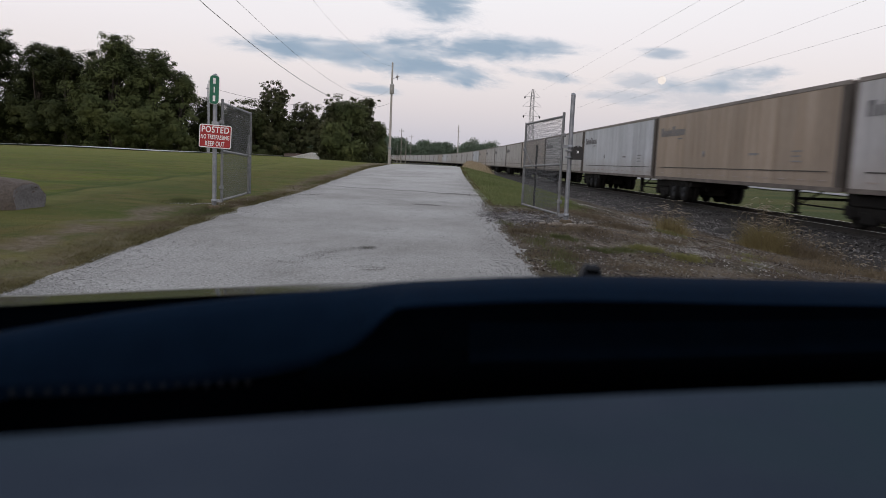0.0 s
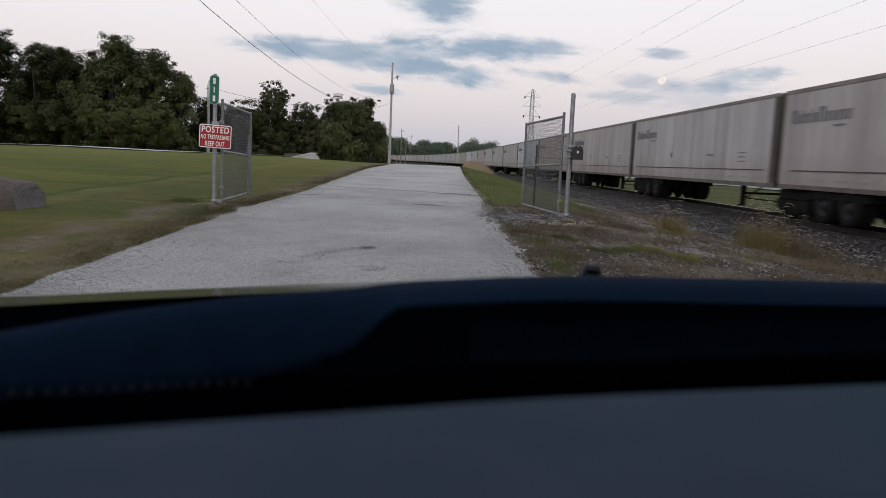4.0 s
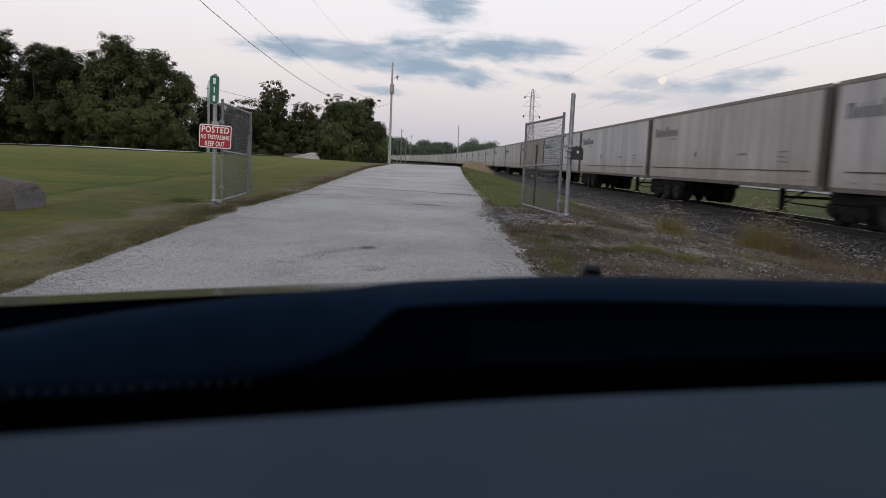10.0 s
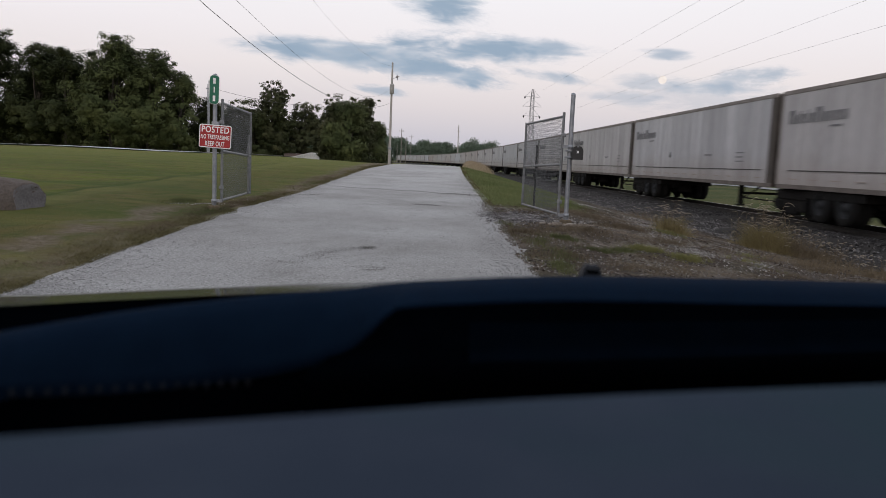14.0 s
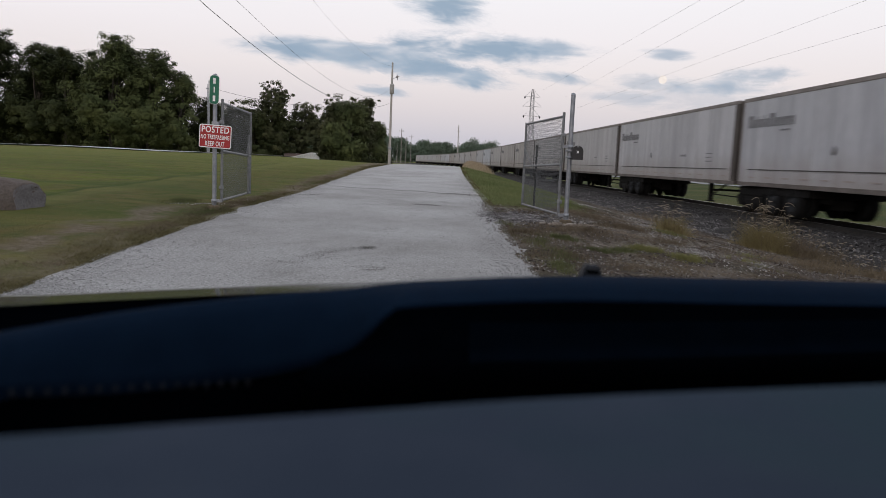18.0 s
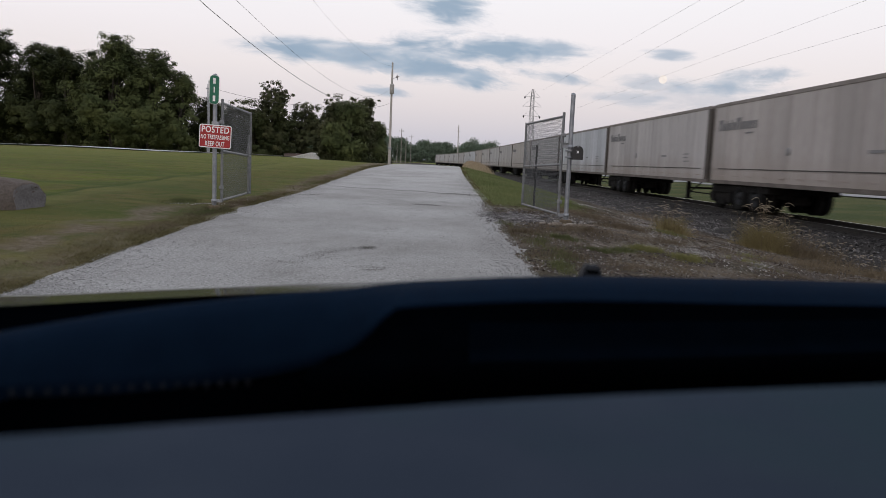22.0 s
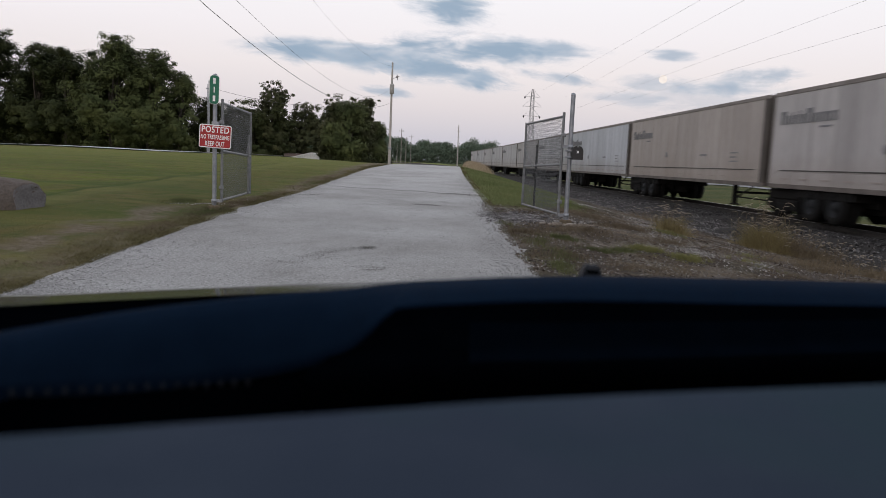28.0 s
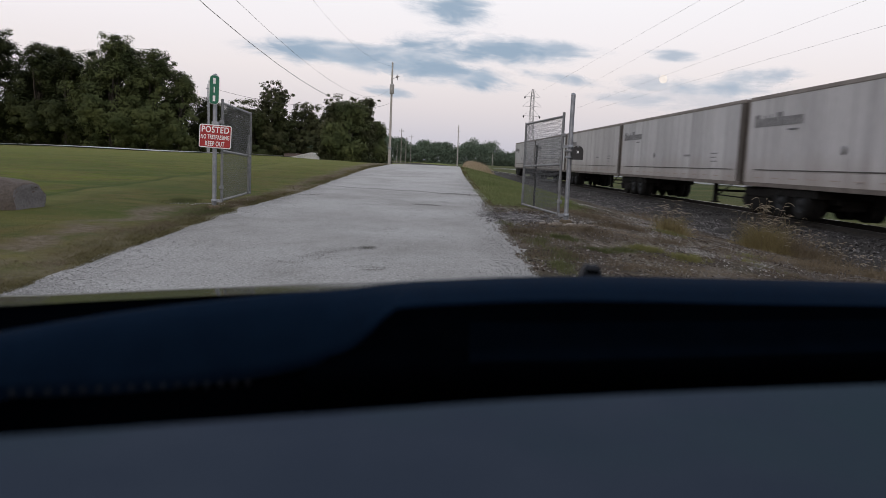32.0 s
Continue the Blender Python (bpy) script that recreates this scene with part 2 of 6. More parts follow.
M_ALU = plain("aluminium_cable", (0.12, 0.125, 0.14), 0.6, 0.2)
M_POLE_DARK = surface("grey_pole", (0.24, 0.22, 0.20), (0.18, 0.165, 0.15), 3, 0.9, 50, 0.2, 0.4, stretch=(3, 3, 0.3))
M_LATTICE = plain("lattice_steel", (0.33, 0.325, 0.34), 0.6, 0.3)
M_RAIL = surface("rusty_rail", (0.022, 0.018, 0.016), (0.014, 0.012, 0.011), 6, 0.7, 80, 0.2, 0.2, metal=0.3)
M_RAILTOP = plain("worn_rail_head", (0.40, 0.38, 0.36), 0.3, 0.9)
M_SLEEPER = surface("creosoted_wood", (0.07, 0.058, 0.05), (0.11, 0.095, 0.082), 3, 0.95, 30, 0.3, 0.6, stretch=(1, 6, 1))
M_ROCK = surface("rough_rock", (0.092, 0.070, 0.059), (0.058, 0.043, 0.036), 3, 0.9, 30, 0.3, 0.8, c3=(0.090, 0.075, 0.066), scale3=1.0, dist=0.03)
M_ROCK_CUT = surface("sheared_rock_face", (0.135, 0.126, 0.128), (0.098, 0.091, 0.092), 4, 0.9, 35, 0.25, 0.6, dist=0.02)
M_UNDER = surface("sooty_steel", (0.009, 0.0088, 0.0088), (0.015, 0.014, 0.0135), 3, 0.85, 30, 0.3, 0.2, spec=0.08)
M_TYRE = surface("worn_tyre", (0.009, 0.009, 0.0095), (0.014, 0.0135, 0.013), 5, 0.9, 40, 0.25, 0.2, spec=0.1)
M_RIM = plain("grey_wheel_hub", (0.022, 0.024, 0.027), 0.7, 0.0, spec=0.2)
M_ROOFRAIL = surface("weathered_rail", (0.225, 0.202, 0.188), (0.165, 0.146, 0.134), 2, 0.8, 40, 0.2, 0.1)
M_LOWRAIL = surface("grimy_rail", (0.128, 0.108, 0.098), (0.085, 0.072, 0.065), 2, 0.8, 40, 0.2, 0.1)
M_MARK = plain("dark_lettering", (0.165, 0.165, 0.175), 0.7)
M_FAINT = plain("faint_lettering", (0.20, 0.20, 0.21), 0.7)
M_NOSE = surface("grimy_nose", (0.075, 0.062, 0.055), (0.05, 0.042, 0.038), 2, 0.85, 40, 0.2, 0.1)
M_DARKLINE = plain("dark_stripe", (0.05, 0.045, 0.042), 0.7)
M_TAPE = plain("faded_red_tape", (0.31, 0.262, 0.245), 0.6)
M_SHINGLE = surface("roof_shingle", (0.125, 0.088, 0.072), (0.085, 0.060, 0.050), 4, 0.9, 40, 0.3, 0.3)
M_SIDING = plain("white_siding", (0.74, 0.75, 0.76), 0.7)
M_ASPHALT = surface("worn_asphalt", (0.42, 0.42, 0.42), (0.36, 0.36, 0.36), 1.0, 0.9, 50, 0.15, 0.2)
M_FARROAD = surface("far_asphalt", (0.23, 0.23, 0.235), (0.18, 0.18, 0.185), 1.0, 0.9, 50, 0.15, 0.2)
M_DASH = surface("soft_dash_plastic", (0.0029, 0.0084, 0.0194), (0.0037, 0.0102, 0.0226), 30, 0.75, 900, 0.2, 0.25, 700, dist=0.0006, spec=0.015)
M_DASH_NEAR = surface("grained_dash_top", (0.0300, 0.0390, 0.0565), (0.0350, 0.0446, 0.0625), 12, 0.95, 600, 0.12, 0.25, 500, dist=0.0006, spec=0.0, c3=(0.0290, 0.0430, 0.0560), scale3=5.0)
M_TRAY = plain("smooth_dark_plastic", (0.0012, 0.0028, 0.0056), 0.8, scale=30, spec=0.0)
M_NOZZLE = plain("worn_black_plastic", (0.011, 0.013, 0.018), 0.6, scale=60, spec=0.2)
M_THREAD = plain("grey_thread", (0.030, 0.030, 0.034), 0.95, scale=200, spec=0.0)
# black trim; also stands in for shade in the dashboard's hollows
M_DASH_BLACK = plain("shade_black_plastic", (0.0005, 0.0009, 0.0016), 0.95, scale=30, spec=0.0)
M_HOOD = plain("car_paint", (0.020, 0.024, 0.020), 0.10, 0.0, var=0.03, bump=0.0, spec=0.05)
M_HEADLINER = plain("headliner_cloth", (0.16, 0.155, 0.15), 0.95, scale=20)


def trailer_skin():
    """White painted plates gone grey; the thing's own colour tints its dirt, with streaks that run down."""
    m = bpy.data.materials.new("trailer_plate")
    m.use_nodes = True
    nd, ln = m.node_tree.nodes, m.node_tree.links
    b = nd["Principled BSDF"]
    oi = nd.new("ShaderNodeObjectInfo")
    co = nd.new("ShaderNodeTexCoord")
    off = nd.new("ShaderNodeVectorMath")
    off.operation = "ADD"
    rv = nd.new("ShaderNodeVectorMath")
    rv.operation = "SCALE"
    rv.inputs[0].default_value = (13.0, 57.0, 9.0)
    ln.new(oi.outputs["Random"], rv.inputs["Scale"])
    ln.new(co.outputs["Object"], off.inputs[0])
    ln.new(rv.outputs[0], off.inputs[1])

    def streak(sx, sy, sz, scale, lo, hi):
        mp = nd.new("ShaderNodeMapping")
        mp.inputs["Scale"].default_value = (sx, sy, sz)
        ln.new(off.outputs[0], mp.inputs[0])
        t = nd.new("ShaderNodeTexNoise")
        t.inputs["Scale"].default_value, t.inputs["Detail"].default_value = scale, 5.0
        ln.new(mp.outputs[0], t.inputs[0])
        r = nd.new("ShaderNodeMapRange")
        r.inputs[1].default_value, r.inputs[2].default_value = lo, hi
        ln.new(t.outputs[0], r.inputs[0])
        return r.outputs[0]

    s1 = streak(1, 1, 0.05, 2.6, 0.35, 0.68)
    s2 = streak(1, 1, 0.5, 0.55, 0.3, 0.7)
    s3 = streak(1, 1, 0.25, 14, 0.3, 0.75)
    a = nd.new("ShaderNodeMath")
    a.operation = "MULTIPLY_ADD"
    a.inputs[1].default_value = 0.55
    ln.new(s1, a.inputs[0])
    h = nd.new("ShaderNodeMath")
    h.operation = "MULTIPLY"
    h.inputs[1].default_value = 0.45
    ln.new(s2, h.inputs[0])
    ln.new(h.outputs[0], a.inputs[2])
    mix = nd.new("ShaderNodeMix")
    mix.data_type = "RGBA"
    hs = nd.new("ShaderNodeHueSaturation")
    hs.inputs["Value"].default_value, hs.inputs["Saturation"].default_value = 0.68, 1.30
    ln.new(oi.outputs["Color"], hs.inputs["Color"])
    ln.new(oi.outputs["Color"], mix.inputs[6])
    ln.new(hs.outputs[0], mix.inputs[7])
    ln.new(a.outputs[0], mix.inputs[0])
    fin = nd.new("ShaderNodeHueSaturation")
    fv = nd.new("ShaderNodeMapRange")
    fv.inputs[3].default_value, fv.inputs[4].default_value = 1.05, 0.86
    ln.new(s3, fv.inputs[0])
    ln.new(fv.outputs[0], fin.inputs["Value"])
    ln.new(mix.outputs[2], fin.inputs["Color"])
    pl = nd.new("ShaderNodeHueSaturation")
    pv = nd.new("ShaderNodeMapRange")
    pv.inputs[3].default_value, pv.inputs[4].default_value = 0.87, 1.07
    ln.new(oi.outputs["Random"], pv.inputs[0])
    ln.new(pv.outputs[0], pl.inputs["Value"])
    ln.new(fin.outputs[0], pl.inputs["Color"])
    # road grime thrown up along the foot of the wall
    sz = nd.new("ShaderNodeSeparateXYZ")
    ln.new(co.outputs["Object"], sz.inputs[0])
    up = nd.new("ShaderNodeMath")
    up.operation = "MULTIPLY_ADD"
    up.inputs[1].default_value = -0.5
    ln.new(s2, up.inputs[0])
    ln.new(sz.outputs["Z"], up.inputs[2])
    gr = nd.new("ShaderNodeMapRange")
    gr.inputs[1].default_value, gr.inputs[2].default_value, gr.inputs[3].default_value, gr.inputs[4].default_value = 0.50, 1.8, 0.68, 0.0
    ln.new(up.outputs[0], gr.inputs[0])
    gm = nd.new("ShaderNodeMix")
    gm.data_type = "RGBA"
    gm.inputs[7].default_value = (0.235, 0.195, 0.162, 1)
    ln.new(gr.outputs[0], gm.inputs[0])
    ln.new(pl.outputs[0], gm.inputs[6])
    ln.new(gm.outputs[2], b.inputs["Base Color"])
    b.inputs["Roughness"].default_value = 0.55
    b.inputs["Specular IOR Level"].default_value = 0.35
    return m


M_SKIN = trailer_skin()


# ================= the lie of the land =================
def smooth(a, b, x):
    t = np.clip((np.asarray(x, dtype=float) - a) / (b - a), 0, 1)
    return t * t * (3 - 2 * t)


ROAD_Y = [-400, -60, 0, 7.5, 13.5, 19, 27, 36, 48, 56, 75, 110, 200, 6000]
ROAD_Z = [-0.6, -0.3, 0.0, 0.24, 0.44, 0.53, 0.72, 0.95, 1.10, 1.08, 0.80, 0.1, -0.6, -0.7]
LEFT_Y = [-400, -60, 0, 10, 13.5, 20, 30, 45, 60, 72, 104, 140, 400, 6000]
LEFT_Z = [-0.6, -0.3, 0.0, 0.24, 0.46, 0.62, 0.84, 1.08, 1.22, 1.05, -0.9, -1.0, -0.9, -0.6]
RAIL_Z = 0.10
TRACK_X = 12.32
CURVE_U, CURVE_R = 136.0, 1860.0


def track(u):
    """Centre of the track at u metres along it, and its heading: straight, then a wide left-hand bend."""
    if u <= CURVE_U:
        return TRACK_X, u, 0.0
    a = (u - CURVE_U) / CURVE_R
    return TRACK_X - CURVE_R * (1 - math.cos(a)), CURVE_U + CURVE_R * math.sin(a), a


def track_x(y):
    d = np.clip(np.asarray(y, dtype=float) - CURVE_U, 0, CURVE_R * 0.8)
    return TRACK_X - (CURVE_R - np.sqrt(CURVE_R ** 2 - d ** 2))


def road_mid(y):
    return np.interp(y, [-60, 7.5, 13, 19, 26, 33, 42, 60, 90], [-1.4, -1.09, -0.95, -0.72, -0.60, -0.46, -0.10, 0.5, 0.9])


ROAD_HALF = 2.24


def wob(x, y, s, k=0.0):
    return np.sin(x * s * 1.3 + 1.7 * np.sin(y * s * 0.7 + k)) * np.cos(y * s * 1.1 + 1.3 * np.sin(x * s * 0.9 + k))


def height(x, y):
    """Ground height without the road's own surface."""
    x, y = np.asarray(x, dtype=float), np.asarray(y, dtype=float)
    zr, zl = np.interp(y, ROAD_Y, ROAD_Z), np.interp(y, LEFT_Y, LEFT_Z)
    mid = road_mid(y)
    z = zl + (zr - zl) * smooth(mid - 12, mid - ROAD_HALF - 0.3, x)
    tx = track_x(y)
    low = np.interp(y, [-400, 0, 60, 200, 6000], [-0.42, -0.42, -0.42, -0.5, -0.55])
    brow = mid + ROAD_HALF + 0.2 + 1.4 * smooth(10, 13, y) * (1 - smooth(20, 30, y))
    fall = 0.3 * smooth(brow, tx - 3.4, x) + 0.7 * np.clip((x - brow) / (tx - 3.4 - brow), 0, 1)
    z = z + (low - z) * fall
    z = z + (-0.12 - z) * smooth(tx + 6, tx + 22, x)
    bumps = 0.025 * wob(x, y, 1.1) + 0.012 * wob(x, y, 3.1, 2.0) + 0.06 * wob(x, y, 0.21, 1.0) * smooth(20, 60, np.abs(x) + y * 0.5)
    on_road = smooth(ROAD_HALF + 0.5, ROAD_HALF - 0.1, np.abs(x - mid)) * (1 - smooth(72, 80, y))
    return z + bumps * (1 - on_road)


def ground_z(x, y):
    return float(height(x, y))


def axis_steps(spans):
    out = [spans[0][0]]
    for a, b, step in spans:
        n = max(1, round((b - a) / step))
        out += [a + (b - a) * (k + 1) / n for k in range(n)]
    return np.array(out)


def make_ground():
    m = bpy.data.materials.new("ground_cover")
    m.use_nodes = True
    nd, ln = m.node_tree.nodes, m.node_tree.links
    b = nd["Principled BSDF"]
    co = nd.new("ShaderNodeTexCoord")
    sep = nd.new("ShaderNodeSeparateXYZ")
    ln.new(co.outputs["Object"], sep.inputs[0])

    def tex(scale, det=6.0, stretch=None):
        t = nd.new("ShaderNodeTexNoise")
        t.inputs["Scale"].default_value, t.inputs["Detail"].default_value = scale, det
        if stretch:
            mp = nd.new("ShaderNodeMapping")
            mp.inputs["Scale"].default_value = stretch
            ln.new(co.outputs["Object"], mp.inputs[0])
            ln.new(mp.outputs[0], t.inputs[0])
        else:
            ln.new(co.outputs["Object"], t.inputs[0])
        return t.outputs[0]

    def rng(v, a, bb, c=0.0, d=1.0):
        r = nd.new("ShaderNodeMapRange")
        r.inputs[1].default_value, r.inputs[2].default_value, r.inputs[3].default_value, r.inputs[4].default_value = a, bb, c, d
        ln.new(v, r.inputs[0])
        return r.outputs[0]

    def math_(op, a, bb):
        r = nd.new("ShaderNodeMath")
        r.operation = op
        for i, v in enumerate((a, bb)):
            if isinstance(v, (int, float)):
                r.inputs[i].default_value = v
            else:
                ln.new(v, r.inputs[i])
        return r.outputs[0]

    def mix(f, c1, c2):
        r = nd.new("ShaderNodeMix")
        r.data_type = "RGBA"
        for i, v in ((0, f), (6, c1), (7, c2)):
            if isinstance(v, tuple):
                r.inputs[i].default_value = (*v, 1)
            else:
                ln.new(v, r.inputs[i])
        return r.outputs[2]

    n_big, n_mid, n_fine, n_pix = tex(0.12), tex(0.8), tex(9.0), tex(60.0, 3.0)
    n_mow = tex(1.0, 3.0, (0.16, 0.9, 1))
    lawn = mix(rng(n_big, 0.35, 0.65), (0.062, 0.086, 0.013), (0.104, 0.118, 0.024))
    olive = mix(rng(tex(1.3, 5.0), 0.38, 0.62), (0.052, 0.056, 0.016), (0.096, 0.080, 0.030))
    lx = math_("ADD", sep.outputs["X"], math_("MULTIPLY", math_("SUBTRACT", tex(0.5, 3.0), 0.5), 0.5))
    nearer = math_("MULTIPLY", rng(lx, -7.4, -6.6), rng(sep.outputs["Y"], 14.0, 30.0, 1.0, 0.45))
    lawn = mix(math_("MAXIMUM", nearer, rng(sep.outputs["Y"], 13.5, 10.5)), lawn, olive)
    lawn = mix(rng(tex(0.22, 5.0, (0.45, 1, 1)), 0.46, 0.62, 0.0, 0.6), lawn, (0.046, 0.070, 0.012))
    lawn = mix(rng(tex(2.6, 5.0, (0.6, 1, 1)), 0.42, 0.60, 0.0, 0.70), lawn, (0.104, 0.080, 0.036))
    lawn = mix(rng(tex(4.3, 5.0, (0.5, 1, 1)), 0.50, 0.66, 0.0, 0.60), lawn, (0.040, 0.056, 0.014))
    mown = math_("MULTIPLY", rng(lx, -7.35, -7.08), rng(lx, -7.04, -6.96, 1.0, 0.0))
    lawn = mix(math_("MULTIPLY", mown, 0.85), lawn, (0.030, 0.042, 0.012))
    paler = math_("MULTIPLY", rng(lx, -7.02, -6.9), rng(lx, -6.5, -6.0, 1.0, 0.0))
    lawn = mix(math_("MULTIPLY", paler, 0.5), lawn, (0.128, 0.128, 0.050))
    lawn = mix(rng(n_mow, 0.46, 0.64, 0.0, 0.45), lawn, (0.130, 0.126, 0.042))
    lawn = mix(rng(tex(0.55, 5.0, (0.35, 1, 1)), 0.48, 0.66, 0.0, 0.65), lawn, (0.042, 0.064, 0.015))
    lawn = mix(rng(n_fine, 0.35, 0.75, 0.0, 0.35), lawn, (0.062, 0.078, 0.024))
    crest = rng(sep.outputs["Y"], 24.0, 44.0, 0.0, 0.5)
    lawn = mix(crest, lawn, mix(rng(n_mow, 0.40, 0.60), (0.128, 0.142, 0.040), (0.168, 0.160, 0.060)))
    lawn = mix(math_("MULTIPLY", rng(sep.outputs["X"], 1.0, 1.6), 0.75), lawn, mix(rng(tex(0.9, 5.0), 0.4, 0.6), (0.092, 0.116, 0.038), (0.130, 0.145, 0.055)))
    field = mix(rng(tex(0.15, 4.0), 0.4, 0.6), (0.042, 0.056, 0.018), (0.072, 0.074, 0.028))
    lawn = mix(rng(sep.outputs["X"], 13.0, 16.0), lawn, field)
    # worn verge: dead grass, dirt, green tufts
    verge = mix(rng(n_mid, 0.42, 0.57), (0.052, 0.040, 0.032), (0.190, 0.163, 0.141))
    roadside = rng(sep.outputs["X"], 2.7, 1.7, 0.30, 0.85)
    verge = mix(math_("MULTIPLY", rng(tex(1.6), 0.48, 0.60), roadside), verge, (0.078, 0.076, 0.036))
    verge = mix(rng(n_fine, 0.48, 0.72, 0.0, 0.6), verge, (0.115, 0.10, 0.08))
    # where: along the road on the near side of the gate, and the trackside
    jx = math_("ADD", sep.outputs["X"], math_("MULTIPLY", math_("SUBTRACT", n_mid, 0.5), 3.0))
    jy = math_("ADD", sep.outputs["Y"], math_("MULTIPLY", math_("SUBTRACT", n_mid, 0.5), 4.0))
    right = math_("MULTIPLY", rng(jx, 0.6, 1.2), rng(jx, 15.0, 19.0, 1.0, 0.0))
    near = rng(jy, 15.5, 18.5, 1.0, 0.0)
    far_side = rng(math_("SUBTRACT", jx, math_("MULTIPLY", sep.outputs["Y"], 0.16)), 0.2, 1.3)
    f_right = math_("MULTIPLY", right, math_("MAXIMUM", near, far_side))
    kx = math_("ADD", sep.outputs["X"], math_("MULTIPLY", math_("SUBTRACT", n_mid, 0.5), 1.4))
    band = math_("MULTIPLY", math_("MULTIPLY", rng(kx, -4.95, -4.55), rng(kx, -4.2, -3.85, 1.0, 0.0)), rng(jy, 12.5, 14.0, 1.0, 0.0))
    margin = math_("MULTIPLY", math_("MULTIPLY", rng(kx, -3.8, -3.35), rng(kx, -2.2, -1.4, 1.0, 0.0)), rng(jy, 11.5, 14.0))
    fringe = math_("MULTIPLY", rng(kx, -4.1, -3.6), rng(jy, 15.0, 12.0))
    band = math_("MULTIPLY", band, rng(tex(1.7, 4.0), 0.38, 0.52))
    strip = math_("MAXIMUM", math_("MAXIMUM", band, margin), math_("MULTIPLY", fringe, 0.75))
    f_left = math_("MULTIPLY", strip, 0.8)
    verge = mix(rng(tex(7.0, 6.0), 0.46, 0.60, 0.0, 0.75), verge, mix(rng(n_pix, 0.4, 0.6), (0.030, 0.024, 0.019), (0.060, 0.046, 0.036)))
    verge = mix(rng(tex(22.0, 4.0), 0.45, 0.62, 0.0, 0.5), verge, (0.028, 0.024, 0.019))
    c = mix(f_right, mix(f_left, lawn, mix(rng(n_fine, 0.35, 0.7), (0.092, 0.074, 0.054), (0.165, 0.134, 0.110))), verge)
    hs = nd.new("ShaderNodeHueSaturation")
    hs.inputs["Saturation"].default_value = 1.10
    ln.new(rng(n_pix, 0.25, 0.75, 0.68, 1.24), hs.inputs["Value"])
    ln.new(c, hs.inputs["Color"])
    ln.new(hs.outputs[0], b.inputs["Base Color"])
    b.inputs["Roughness"].default_value = 0.95
    b.inputs["Specular IOR Level"].default_value = 0.12
    bp = nd.new("ShaderNodeBump")
    bp.inputs["Strength"].default_value, bp.inputs["Distance"].default_value = 0.7, 0.04
    ln.new(tex(35.0, 4.0), bp.inputs["Height"])
    ln.new(bp.outputs[0], b.inputs["Normal"])

    xs = axis_steps([(-4000, -400, 400), (-400, -60, 20), (-60, -12, 1.6), (-12, 18, 0.3), (18, 60, 2.0), (60, 400, 20), (400, 4000, 400)])
    ys = axis_steps([(-4000, -400, 400), (-400, -20, 20), (-20, 4, 1.0), (4, 30, 0.3), (30, 90, 0.8), (90, 300, 6), (300, 900, 40), (900, 4600, 370)])
    X, Y = np.meshgrid(xs, ys)
    Z = height(X, Y)
    mid = road_mid(Y)
    Z = Z - 0.05 * smooth(ROAD_HALF, ROAD_HALF - 0.5, np.abs(X - mid)) * (Y > -12) * (Y < 74)
    w, h = len(xs), len(ys)
    i = np.arange(w * h).reshape(h, w)
    faces = np.stack([i[:-1, :-1], i[:-1, 1:], i[1:, 1:], i[1:, :-1]], -1).reshape(-1, 4)
    me = mesh_np("ground", np.stack([X, Y, Z], -1).reshape(-1, 3), faces, m)
    me.polygons.foreach_set("use_smooth", [True] * len(me.polygons))
    return solo("ground", me, None, "mown green grass and worn trackside verge sloping to the railway", "ground", kind="structure")


make_ground()


def paler_up_lane(m):
    """Scales the gravel's colour along the lane: darker by the gate, paler further up."""
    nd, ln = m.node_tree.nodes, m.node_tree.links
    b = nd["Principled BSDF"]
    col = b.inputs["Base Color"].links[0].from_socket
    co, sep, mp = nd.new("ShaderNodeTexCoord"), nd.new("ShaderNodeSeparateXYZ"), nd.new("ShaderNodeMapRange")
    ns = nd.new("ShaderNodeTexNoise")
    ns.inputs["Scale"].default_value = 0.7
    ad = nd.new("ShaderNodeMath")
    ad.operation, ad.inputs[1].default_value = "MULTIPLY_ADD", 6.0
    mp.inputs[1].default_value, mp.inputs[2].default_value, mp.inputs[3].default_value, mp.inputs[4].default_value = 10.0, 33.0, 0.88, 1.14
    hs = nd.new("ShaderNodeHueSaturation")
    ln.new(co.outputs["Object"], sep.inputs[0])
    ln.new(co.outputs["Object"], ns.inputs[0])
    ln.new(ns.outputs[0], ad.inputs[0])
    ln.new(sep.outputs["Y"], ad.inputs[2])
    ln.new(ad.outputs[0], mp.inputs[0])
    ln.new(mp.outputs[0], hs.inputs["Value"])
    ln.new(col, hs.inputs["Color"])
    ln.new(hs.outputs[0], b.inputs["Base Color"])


paler_up_lane(M_GRAVEL)


